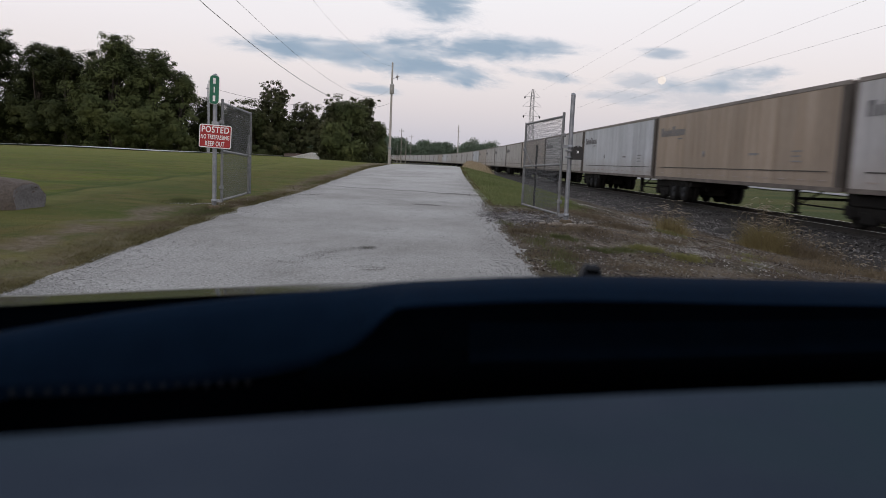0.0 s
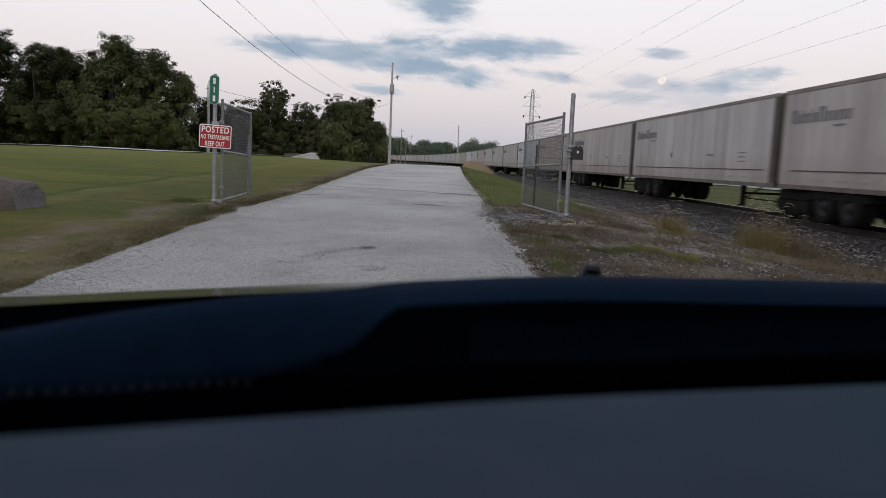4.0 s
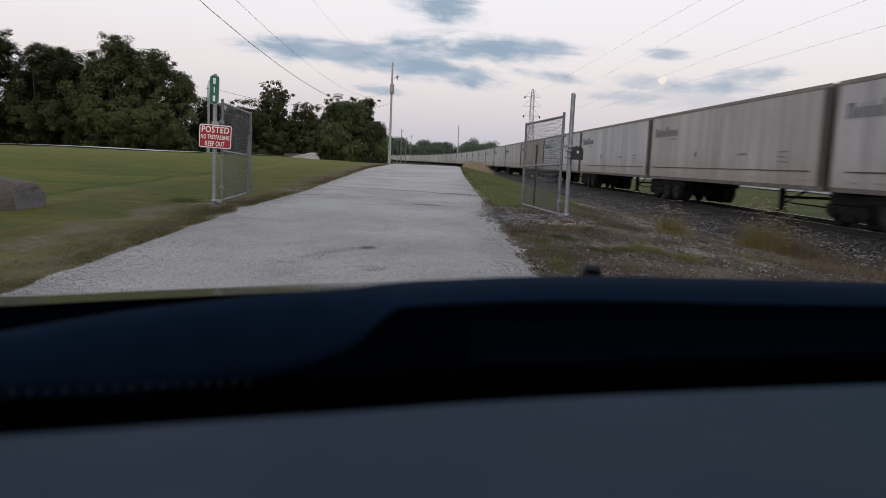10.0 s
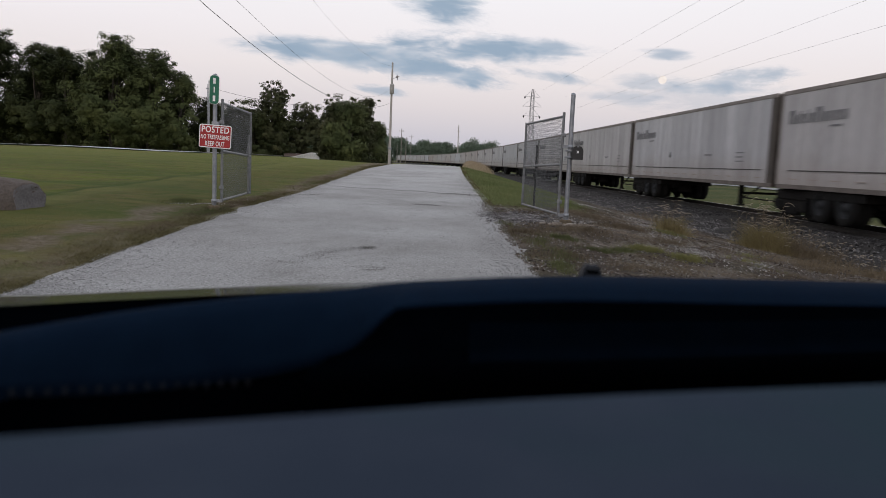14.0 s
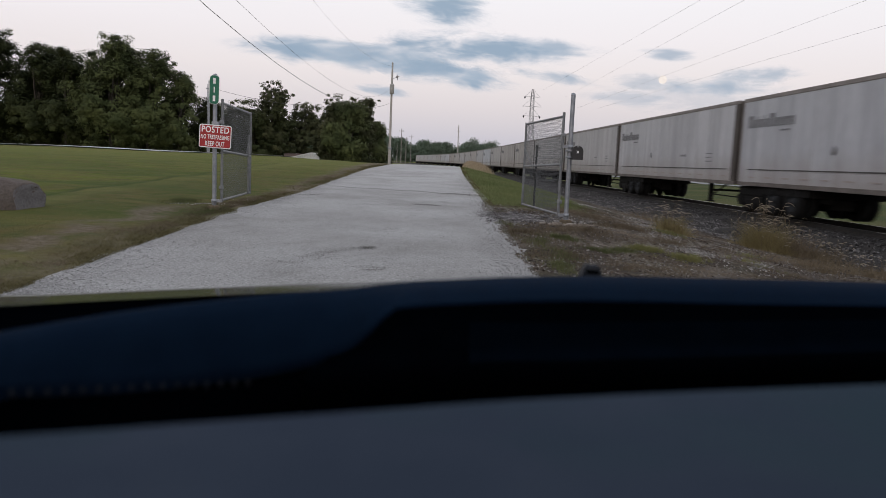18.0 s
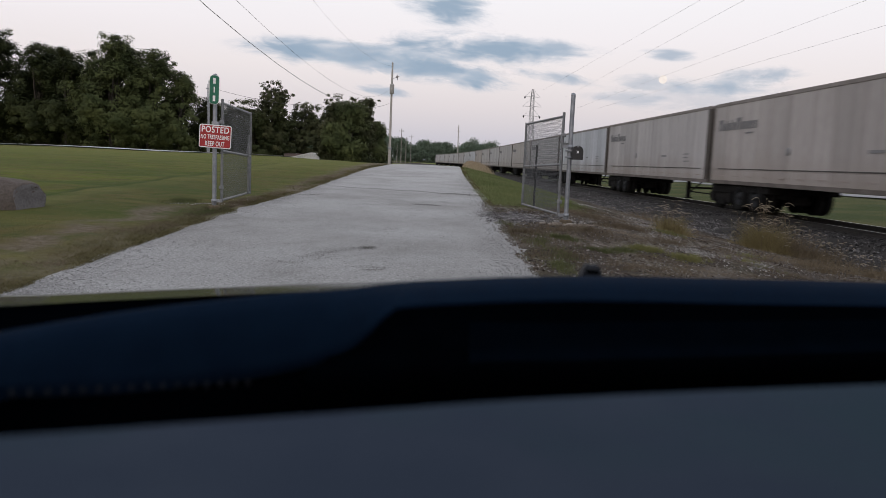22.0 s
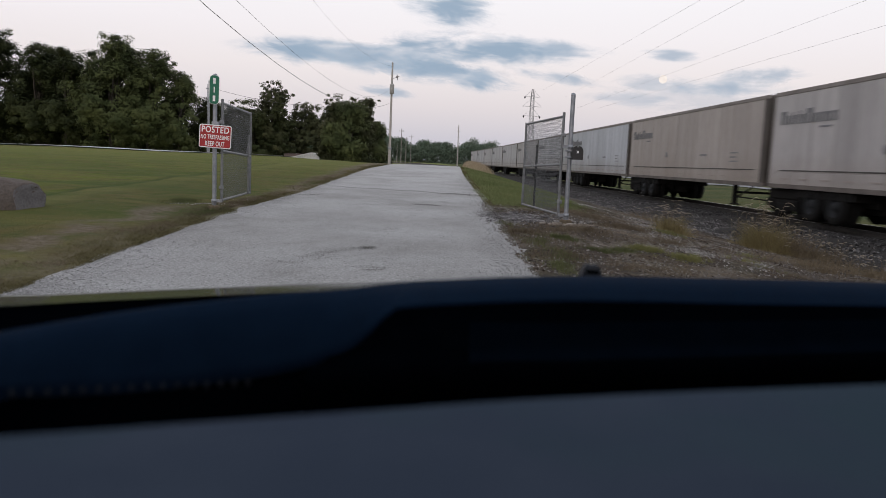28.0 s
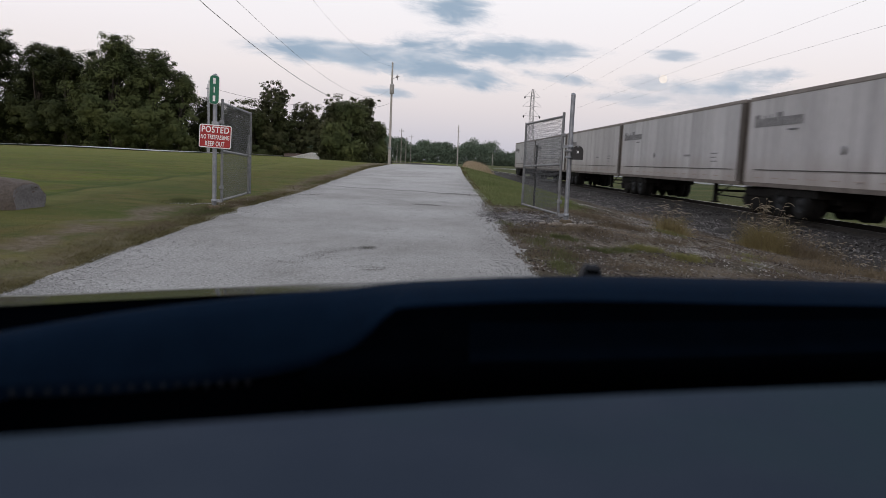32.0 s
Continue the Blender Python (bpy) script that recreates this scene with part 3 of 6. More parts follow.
def make_road():
    """A strip of packed pale gravel with ragged edges."""
    rnd = np.random.RandomState(3)
    ys = axis_steps([(-12, 4, 0.8), (4, 30, 0.12), (30, 76, 0.4)])
    ts = np.array([-1, -0.93, -0.8, -0.55, -0.3, 0, 0.3, 0.55, 0.8, 0.93, 1])
    rows = []
    for y in ys:
        mid = float(road_mid(y))
        jl = 0.05 * math.sin(y * 1.9) * math.sin(y * 0.63) + 0.05 * math.sin(y * 4.7 + 1) + rnd.uniform(-0.03, 0.03)
        jr = 0.07 * math.sin(y * 1.4 + 2) * math.sin(y * 0.5) + 0.05 * math.sin(y * 5.3) + rnd.uniform(-0.03, 0.03)
        wide = 0.06 * float(smooth(14.5, 11, y)) + 0.11 * float(smooth(12, 8, y))
        row = []
        for t in ts:
            half = ROAD_HALF + (jl + 0.10 * float(smooth(11, 7, y)) if t < 0 else jr + wide) * abs(t) ** 3
            x = mid + t * half
            z = float(np.interp(y, ROAD_Y, ROAD_Z)) + 0.028 - 0.034 * abs(t) ** 6 - 0.02 * math.exp(-((abs(t) - 0.42) / 0.13) ** 2) + 0.002 * float(wob(x, y, 2.3))
            row.append((x, y, z))
        rows.append(row)
    g = Geo().grid(rows)
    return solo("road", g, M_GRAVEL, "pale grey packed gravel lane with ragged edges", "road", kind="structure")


make_road()


def stones(name, xs, ys, zs, sizes, material, label, category, seed=0, flat=0.75):
    """Many small uneven stones in one mesh."""
    rnd = np.random.RandomState(seed)
    n = len(xs)
    base = np.array([(1, 0, 0), (-0.3, 0.9, 0), (-0.6, -0.8, 0), (0.1, 0.1, 0.85), (0, 0, -0.6)], dtype=float)
    tri = np.array([(0, 1, 3), (1, 2, 3), (2, 0, 3), (1, 0, 4), (2, 1, 4), (0, 2, 4)])
    v = base[None] * (1 + rnd.uniform(-0.35, 0.35, (n, 5, 3)))
    a = rnd.uniform(0, math.tau, n)
    ca, sa = np.cos(a)[:, None], np.sin(a)[:, None]
    vx, vy = v[..., 0] * ca - v[..., 1] * sa, v[..., 0] * sa + v[..., 1] * ca
    v = np.stack([vx, vy, v[..., 2] * flat], -1) * sizes[:, None, None]
    v = v + np.stack([xs, ys, zs], -1)[:, None]
    f = tri[None] + (np.arange(n) * 5)[:, None, None]
    return solo(name, mesh_np(name, v.reshape(-1, 3), f.reshape(-1, 3), material), None, label, category, kind="stuff")


def scatter_gravel():
    rnd = np.random.RandomState(11)
    n = 42000
    y = 6.0 + 26 * rnd.rand(n) ** 2.0
    t = rnd.uniform(-1.0, 1.0, n)
    edge = rnd.rand(n) < 0.45
    t = np.where(edge, np.sign(t) * (1.0 - np.abs(rnd.normal(0, 0.14, n))), t)
    coarse = np.where(edge, 1.0, 0.8)
    x = road_mid(y) + t * np.where(t < 0, ROAD_HALF + 0.02, ROAD_HALF + 0.11)
    z = np.interp(y, ROAD_Y, ROAD_Z) + 0.031 - 0.030 * np.abs(t) ** 6
    stones("road_gravel", x, y, z, (0.004 + 0.012 * rnd.rand(n) ** 2.4) * coarse, M_STONE, "loose pale limestone gravel on the lane", "gravel", 5, 0.42)
    n = 26000
    y = 8 + 10 * rnd.rand(n)
    x = rnd.uniform(1.1, 7.5, n)
    keep = (x > 1.2) & (x < 8.5) & (wob(x, y, 1.5, 2.0) + 0.7 * wob(x, y, 4.1) + rnd.uniform(-0.4, 0.4, n) > 0.1) & (y < 17)
    x, y = x[keep], y[keep]
    stones("verge_gravel", x, y, height(x, y) + 0.006, 0.004 + 0.016 * rnd.rand(len(x)) ** 3, M_VERGE_STONE, "scattered pale stones on the worn verge", "gravel", 6)


scatter_gravel()


def spots(rows, rnd):
    """Scatters points in soft elongated patches: centre, half sizes, turn, count."""
    xs, ys = [], []
    for x, y, rx, ry, turn, n in rows:
        r, a = np.sqrt(rnd.rand(n)) * (1 + 0.45 * rnd.normal(size=n)), rnd.uniform(0, math.tau, n)
        u, v = r * np.cos(a) * rx, r * np.sin(a) * ry
        c, s = math.cos(radians(turn)), math.sin(radians(turn))
        xs.append(x + u * c - v * s)
        ys.append(y + u * s + v * c)
    return np.concatenate(xs), np.concatenate(ys)


# x, y, half sizes, turn, count of the patches on the verge
STONE_PATCHES = [(4.5, 20.5, 0.6, 2.6, -8, 1300), (5.5, 18.0, 0.55, 2.0, -10, 1300), (4.85, 15.6, 0.4, 1.3, -10, 1100), (4.3, 12.8, 0.45, 1.0, 10, 1500),
                 (4.3, 11.6, 0.35, 0.6, 10, 900), (4.9, 10.9, 0.5, 0.4, 20, 700), (5.3, 11.4, 0.4, 0.3, 20, 500), (2.6, 13.4, 0.7, 0.35, 0, 700), (1.55, 13.2, 0.5, 0.7, 0, 600), (3.0, 9.7, 0.9, 0.5, 20, 700), (-4.05, 13.85, 0.45, 0.14, 0, 420), (-3.6, 14.9, 0.3, 0.5, 0, 260)]
GREEN_MATS = [(2.11, 11.06, 0.20, 0.13, 0, 900), (2.5, 10.45, 0.24, 0.13, 15, 900), (2.95, 10.75, 0.2, 0.12, 15, 600), (1.46, 12.3, 0.12, 0.6, 4, 500),
              (1.65, 10.6, 0.20, 0.5, 4, 800), (1.85, 9.6, 0.2, 0.4, 0, 700), (1.6, 8.6, 0.14, 0.5, 0, 800), (3.8, 18.8, 0.30, 1.0, 0, 1400), (5.2, 10.9, 0.3, 0.2, 0, 400), (-4.55, 14.4, 0.32, 0.6, 0, 1800), (-3.55, 12.6, 0.2, 0.7, 0, 1000), (-3.15, 21.8, 0.2, 1.6, 0, 900)]
BROWN_MATS = [(3.5, 14.8, 0.35, 0.45, 0, 1800), (3.6, 13.2, 0.55, 0.4, 10, 2400), (4.1, 12.2, 0.35, 0.3, 0, 900), (2.7, 12.0, 0.7, 0.35, 10, 1800), (3.2, 16.2, 0.5, 0.8, 0, 1500),
              (1.6, 11.4, 0.35, 0.7, 0, 1500), (3.0, 9.3, 0.7, 0.3, 10, 1500), (2.1, 9.6, 0.5, 0.4, 0, 1200), (4.0, 17.2, 0.4, 0.9, 0, 1000)]
YELLOW_MATS = [(3.35, 11.1, 0.24, 0.15, 15, 1400), (3.75, 10.65, 0.28, 0.18, 20, 1900), (4.15, 10.95, 0.2, 0.13, 0, 500), (3.55, 10.5, 0.14, 0.1, 0, 400), (4.55, 13.6, 0.28, 0.16, 10, 700), (5.0, 11.5, 0.25, 0.15, 0, 400), (5.5, 12.3, 0.2, 0.2, 0, 300)]
STRAW_MATS = [(3.3, 13.3, 0.35, 0.35, 10, 1100), (2.7, 12.9, 0.4, 0.18, 0, 700), (4.2, 14.4, 0.35, 0.5, 10, 900), (3.9, 16.2, 0.35, 0.8, 0, 900), (4.5, 17.8, 0.35, 1.0, -8, 900), (3.4, 12.3, 0.4, 0.2, 10, 700), (2.7, 9.5, 0.5, 0.2, 15, 800)]
TAN_MATS = [(6.2, 13.0, 0.4, 0.4, 0, 400), (7.0, 13.2, 0.5, 0.5, 0, 600), (6.6, 12.1, 0.5, 0.3, 0, 500), (7.6, 12.9, 0.5, 0.4, 0, 700), (8.3, 13.5, 0.5, 0.5, 0, 700)]


def stone_patches():
    rnd = np.random.RandomState(43)
    x, y = spots(STONE_PATCHES, rnd)
    keep = wob(x, y, 2.6, 1.0) + 0.6 * wob(x, y, 6.3) + rnd.uniform(-0.7, 0.7, len(x)) > 0.05
    x, y = x[keep], y[keep]
    stones("pale_stones", x, y, height(x, y) + 0.008, 0.005 + 0.020 * rnd.rand(len(x)) ** 3.0, M_PALE_STONE, "patches of pale crushed stone on the worn verge", "gravel", 14)
    n = 30000
    x, y = rnd.uniform(1.2, 8.6, n), 7.8 + 10 * rnd.rand(n) ** 1.2
    keep = wob(x, y, 2.2, 0.4) + 0.7 * wob(x, y, 5.7, 1.1) + rnd.uniform(-0.6, 0.6, n) > 0.0
    x, y = x[keep], y[keep]
    stones("soil_crumbs", x, y, height(x, y) + 0.002, 0.006 + 0.018 * rnd.rand(len(x)) ** 2.0, M_CRUMB, "dark brown crumbs of bare soil on the verge", "soil", 16)
    x, y = spots([(1.75, 13.7, 0.75, 0.9, 0, 2600)], rnd)
    stones("dark_gravel", x, y, height(x, y) + 0.008, 0.008 + 0.020 * rnd.rand(len(x)), M_SHOULDER_STONE, "dark mixed gravel beside the gate", "gravel", 15)


stone_patches()


def road_wear():
    """Old seams and potholed patches: dark damp grit lying along them."""
    rnd = np.random.RandomState(77)
    xs, ys, ss = [], [], []
    def line(x0, y0, x1, y1, n, spread, size):
        t = rnd.rand(n)
        xs.extend(x0 + (x1 - x0) * t + rnd.normal(0, spread * 1.5, n))
        ys.extend(y0 + (y1 - y0) * t + 0.10 * np.sin(t * 23) + rnd.normal(0, spread * 1.2, n))
        ss.extend(size * (0.4 + rnd.rand(n)))
    line(-2.6, 20.9, 1.35, 19.6, 900, 0.035, 0.011)
    line(0.55, 19.7, 1.45, 19.5, 220, 0.09, 0.013)
    line(-0.15, 15.55, 0.35, 15.5, 220, 0.04, 0.011)
    # a worn hollow near the car: broken rings of damp grit
    line(-1.38, 7.85, -1.16, 8.45, 240, 0.060, 0.007)
    line(-1.16, 8.45, -0.92, 8.92, 260, 0.050, 0.007)
    line(-0.92, 8.92, -0.62, 9.13, 180, 0.040, 0.007)
    line(-0.68, 9.10, -0.58, 9.16, 160, 0.025, 0.010)
    line(-0.62, 7.68, -0.34, 7.73, 220, 0.025, 0.007)
    line(-1.25, 7.7, -0.35, 8.6, 600, 0.22, 0.006)
    line(-1.7, 11.0, -0.4, 10.8, 240, 0.10, 0.006)
    line(-2.9, 17.2, -2.3, 17.3, 120, 0.05, 0.012)
    line(-1.6, 15.0, -0.6, 15.1, 160, 0.10, 0.008)
    for k in range(30):
        cx, cy = rnd.uniform(-2.8, 0.9), rnd.uniform(8, 20)
        line(cx, cy, cx + rnd.uniform(0.02, 0.15), cy, 7, 0.02, 0.009)
    xs, ys, ss = np.array(xs), np.array(ys), np.array(ss)
    stones("road_grit", xs, ys, np.interp(ys, ROAD_Y, ROAD_Z) + 0.030, ss * 0.70, M_GRIT, "dark damp grit in worn seams of the lane", "gravel", 9)


road_wear()


# ================= railway =================
def make_track():
    rows = []
    prof = [(-3.5, -0.46), (-2.9, -0.32), (-1.85, -0.075), (-1.2, -0.065), (1.2, -0.065), (1.85, -0.075), (2.9, -0.32), (3.5, -0.46)]
    us = [-400, -120, -30] + [4 + 0.5 * k for k in range(100)] + [54 + 12 * k for k in range(75)]
    for u in us:
        cx, cy, a = track(u)
        row = []
        for px, pz in prof:
            px2 = px + 0.12 * math.sin(u * 1.7 + px) * (abs(px) > 1.5)
            row.append((cx + px2 * math.cos(a), cy + px2 * math.sin(a), pz + 0.02 * math.sin(u * 3.1 + px * 2)))
        rows.append(row)
    solo("ballast_bed", Geo().grid(rows), M_BALLAST, "dark grey crushed stone ballast under the track, darkened for the train's shade", "ballast", kind="structure")

    rnd = np.random.RandomState(21)
    n = 26000
    y = 9 + 60 * rnd.rand(n) ** 1.8
    off = rnd.uniform(-3.7, 3.0, n)
    off = np.where(rnd.rand(n) < 0.7, rnd.uniform(-4.1, -0.9, n), off)
    x = TRACK_X + off
    z = np.interp(off, [p[0] for p in prof], [p[1] for p in prof])
    z = np.where(off < -3.4, np.maximum(z, height(x, y)), z)
    size = 0.020 + 0.026 * rnd.rand(n)
    # stones near the rails take the shade-darkened colour, those lower down the grey
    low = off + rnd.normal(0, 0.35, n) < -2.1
    stones("ballast_stones", x[~low], y[~low], z[~low] + 0.005, size[~low], M_BALLAST_STONE, "loose angular ballast stones, darkened for the train's shade", "ballast", 8)
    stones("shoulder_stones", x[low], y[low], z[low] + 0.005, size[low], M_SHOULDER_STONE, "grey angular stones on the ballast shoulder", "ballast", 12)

    rail_sec = [(-0.07, -0.17), (0.07, -0.17), (0.07, -0.155), (0.014, -0.13), (0.014, -0.045), (0.036, -0.035), (0.036, -0.004), (-0.036, -0.004), (-0.036, -0.035), (-0.014, -0.045), (-0.014, -0.13), (-0.07, -0.155)]
    us = [-600, 0, 60, 130] + [136 + 20 * k for k in range(40)]
    tr = thing("railway_track", pose(0, 0, RAIL_Z), "single railway track of worn steel rails on dark wooden sleepers", "railway track")
    for side in (-0.755, 0.755):
        g, top = Geo(), Geo()
        rows, trow = [], []
        for u in us:
            cx, cy, a = track(u)
            rows.append([(cx + (side + sx) * math.cos(a), cy + (side + sx) * math.sin(a), sz) for sx, sz in rail_sec + rail_sec[:1]])
            trow.append([(cx + (side + sx) * math.cos(a), cy + (side + sx) * math.sin(a), sz) for sx, sz in ((-0.034, -0.004), (-0.024, 0.0), (0.024, 0.0), (0.034, -0.004))])
        r = part("rail", g.grid(rows, False), M_RAIL, tr)
        part("rail_head", top.grid(trow, False), M_RAILTOP, r, "polished running surface")
    sl = Geo().box(-1.3, 1.3, -0.115, 0.115, -0.345, -0.168, 0.012).mesh("sleeper", M_SLEEPER)
    plate = Geo().box(-0.09, 0.09, -0.1, 0.1, -0.17, -0.155)
    plate.box(-0.115, -0.075, -0.03, 0.03, -0.16, -0.13).box(0.075, 0.115, -0.03, 0.03, -0.16, -0.13)
    plate = plate.mesh("tie_plate", M_RAIL)
    for k in range(150):
        u = 6 + 0.54 * k
        cx, cy, a = track(u)
        s = part("sleeper", sl, None, tr)
        s.matrix_local = pose(cx, cy, 0, 0, 0, math.degrees(a) + 0.6 * math.sin(k * 2.3))
        if k < 50:
            p = part("tie_plate", plate, None, s)
            p.matrix_local = pose(-0.755, 0, 0)


make_track()

# a pale service road beyond the track, and a grey lane along the far edge of the lawn
def lane(name, pts, half, material, label, lift=0.03):
    rows = []
    dense = []
    for (x0, y0), (x1, y1) in zip(pts[:-1], pts[1:]):
        n = max(2, int(math.hypot(x1 - x0, y1 - y0) / 2.5))
        dense += [(x0 + (x1 - x0) * k / n, y0 + (y1 - y0) * k / n) for k in range(n)]
    dense.append(pts[-1])
    for i, (x, y) in enumerate(dense):
        a, b = dense[max(0, i - 1)], dense[min(len(dense) - 1, i + 1)]
        d = Vector((b[0] - a[0], b[1] - a[1])).normalized()
        rows.append([(x - d.y * t, y + d.x * t, ground_z(x - d.y * t, y + d.x * t) + lift + 0.05 * (1 - abs(t) / half)) for t in (-half, -half / 2, 0, half / 2, half)])
    return solo(name, Geo().grid(rows), material, label, "road", kind="structure")


lane("road_beyond_track", [(39, 20), (40, 60), (40, 110), (38, 170), (26, 260)], 2.6, M_FARROAD, "pale grey road running beyond the railway", 0.10)
lane("road_by_woods", [(-75, 59), (-46, 60.5), (-30, 61.5), (-18, 62.5), (-11, 64)], 1.5, M_ASPHALT, "pale grey lane along the foot of the woods", 0.10)


# ================= the train =================
PITCH = 16.45
LENGTH = 16.12
# dirt: 0 is clean bluish white, 1 is brownish tan
DIRT = {-3: 0.4, -2: 0.5, -1: 0.3, 0: 0.45, 1: 0.35, 2: 1.0, 3: 0.08, 4: 0.32, 5: 0.8, 6: 0.5, 7: 0.4, 8: 0.5, 9: 0.75, 10: 0.0, 11: 0.5, 12: 0.42, 13: 0.4, 14: 0.55,
        15: 0.35, 16: 0.05, 17: 0.8, 18: 0.42, 19: 0.3, 20: 0.4, 21: 0.35, 22: 0.28, 23: 0.22, 24: 0.3, 25: 0.4, 26: 0.42, 27: 0.58, 28: 0.6, 29: 0.48, 30: 0.08,
        31: 0.35, 32: 0.6, 33: 0.45, 34: 0.4, 35: 0.5, 36: 0.7, 37: 0.1, 38: 0.26, 39: 0.46, 40: 0.36, 41: 0.33, 42: 0.4, 43: 0.3, 44: 0.35}


def run(t):
    """Metres that the train has come by t seconds."""
    return 19.56 * t + 0.009 * t * t


def make_trailer():
    """A road-and-rail van trailer: rear end at y = 0, nose at y = -LENGTH, near side at x = -1.3, rail tops at z = 0."""
    t = thing("van_trailer", pose(TRACK_X, 0, RAIL_Z), "grimy white box van trailer riding on rail wheels", "rail trailer", "train of trailers")
    z0, z1, L = 0.94, 3.89, LENGTH
    # near side of upright plates, each its own piece; the far side is one wall
    n = 13
    w = (L - 0.48) / n
    back = part("side_wall", Geo().box(-1.292, -1.262, -L + 0.05, -0.05, z0 + 0.13, z1 - 0.10), M_SKIN, t)
    part("side_wall", Geo().box(1.262, 1.300, -L + 0.05, -0.05, z0 + 0.13, z1 - 0.10), M_SKIN, t)
    for k in range(n):
        a = -0.12 - (k + 1) * w
        g = Geo().box(-1.302, -1.290, a + 0.008, a + w - 0.008, z0 + 0.132, z1 - 0.127)
        g.box(-1.312, -1.300, a + w - 0.055, a + w - 0.010, z0 + 0.14, z1 - 0.13)
        part("panel", g, M_SKIN, back)
    part("roof", Geo().box(-1.27, 1.27, -L + 0.03, -0.03, z1 - 0.06, z1 - 0.012, 0.01), M_SKIN, t)
    for x in (-1.318, 1.248):
        part("top_rail", Geo().box(x, x + 0.07, -L, 0, z1 - 0.125, z1, 0.015), M_ROOFRAIL, t, "brown-grey weathered top rail")
    for x in (-1.316, 1.256):
        part("bottom_rail", Geo().box(x, x + 0.06, -L, 0, z0, z0 + 0.13, 0.012), M_LOWRAIL, t, "brown-grey weathered bottom rail")
        part("corner_post", Geo().box(x, x + 0.06, -0.10, 0, z0 + 0.13, z1 - 0.125, 0.01), M_ROOFRAIL, t)
        part("corner_post", Geo().box(x, x + 0.06, -L, -L + 0.34, z0 + 0.13, z1 - 0.125, 0.01), M_NOSE, t)
    part("nose", Geo().box(-1.27, 1.27, -L + 0.02, -L + 0.08, z0 + 0.02, z1 - 0.02, 0.015), M_NOSE, t)
    for x in (-0.64, 0.64):
        d = part("rear_door", Geo().box(x - 0.615, x + 0.615, -0.06, -0.012, z0 + 0.10, z1 - 0.10, 0.01), M_SKIN, t)
        bars = Geo()
        for dx in (-0.35, 0.35):
            bars.tube((x + dx, 0.012, z0 + 0.06), (x + dx, 0.012, z1 - 0.1), 0.016, n=6)
        part("lock_bars", bars, M_GALV, d)
    part("floor", Geo().box(-1.26, 1.26, -L + 0.04, -0.04, z0 + 0.02, z0 + 0.15), M_UNDER, t)
    # a dark line near the foot of the wall, with a row of faded reflective dashes below
    part("stripe", Geo().box(-1.322, -1.306, -L + 0.75, -0.75, 1.470, 1.500), M_DARKLINE, t, "thin dark rub line")
    g = Geo()
    for k in range(13):
        y = -0.9 - k * 1.17
        g.box(-1.320, -1.306, y - 0.42, y, 1.215, 1.25)
    part("reflective_tape", g, M_TAPE, t, "faded reflective dashes", "stuff")
    # the maker's wordmark as plain blocks
    g = Geo()
    y = -0.55
    for wd, hh in ((0.34, 0.40), (0.17, 0.27), (0.07, 0.36), (0.22, 0.27), (0.07, 0.38), (0.22, 0.27), (0.36, 0.42), (0.17, 0.27), (0.25, 0.27), (0.34, 0.27), (0.24, 0.27)):
        for a, b in (((0.0, 0.36), (0.62, 1.0)) if wd > 0.2 else ((0.0, 1.0),)):
            g.box(-1.318, -1.306, y - wd * b, y - wd * a, 2.87, 2.87 + hh)
        g.box(-1.317, -1.307, y - wd, y, 2.87 + hh * 0.72, 2.87 + hh - 0.004)
        y -= wd + 0.075
    g.box(-1.318, -1.306, -3.5, -2.9, 2.71, 2.76)
    part("wordmark", g, M_MARK, t, "dark faded wordmark blocks", "stuff")
    g = Geo()
    g.box(-1.318, -1.306, -11.0, -10.3, 1.96, 2.04)
    for k, wd in enumerate((0.62, 0.5, 0.62)):
        g.box(-1.318, -1.306, -13.3 - wd, -13.3, 1.74 + 0.15 * k, 1.785 + 0.15 * k)
    g.lathe([(0.0, 0), (0.13, 0), (0.13, 0.008), (0.0, 0.008)], "x", 12, (-1.320, -6.1, 2.05))
    part("data_panel", g, M_FAINT, t, "small faint data panel bars", "stuff")
    # landing gear
    lg = part("landing_gear", Geo().box(-0.9, 0.9, -12.98, -12.86, 0.62, 0.70), M_UNDER, t)
    for x in (-0.85, 0.85):
        g = Geo().box(x - 0.075, x + 0.075, -13.0, -12.84, 0.24, 0.96, 0.01)
        g.box(x - 0.13, x + 0.13, -13.06, -12.78, 0.20, 0.25, 0.01)
        part("leg", g, M_UNDER, lg)
        part("brace", Geo().tube((x, -12.95, 0.42), (x, -14.5, 0.95), 0.03, n=6).tube((x, -12.95, 0.50), (x, -15.9, 0.48), 0.025, n=6), M_UNDER, lg)
    # rail bogie beneath the joint
    g = Geo().box(-1.10, 1.10, -1.75, 0.30, 0.60, 0.92, 0.05)
    for x in (-0.95, 0.95):
        g.box(x - 0.10, x + 0.10, -1.80, 0.55, 0.34, 0.62, 0.05)
        g.box(x - 0.12, x + 0.12, -1.00, -0.25, 0.16, 0.50, 0.05)
        for y in (0.15, -1.35):
            g.box(x - 0.14, x + 0.14, y - 0.18, y + 0.18, 0.26, 0.60, 0.04)
    g.box(-0.9, 0.9, -0.95, -0.30, 0.30, 0.75, 0.04)
    bogie = part("rail_bogie", g, M_UNDER, t)
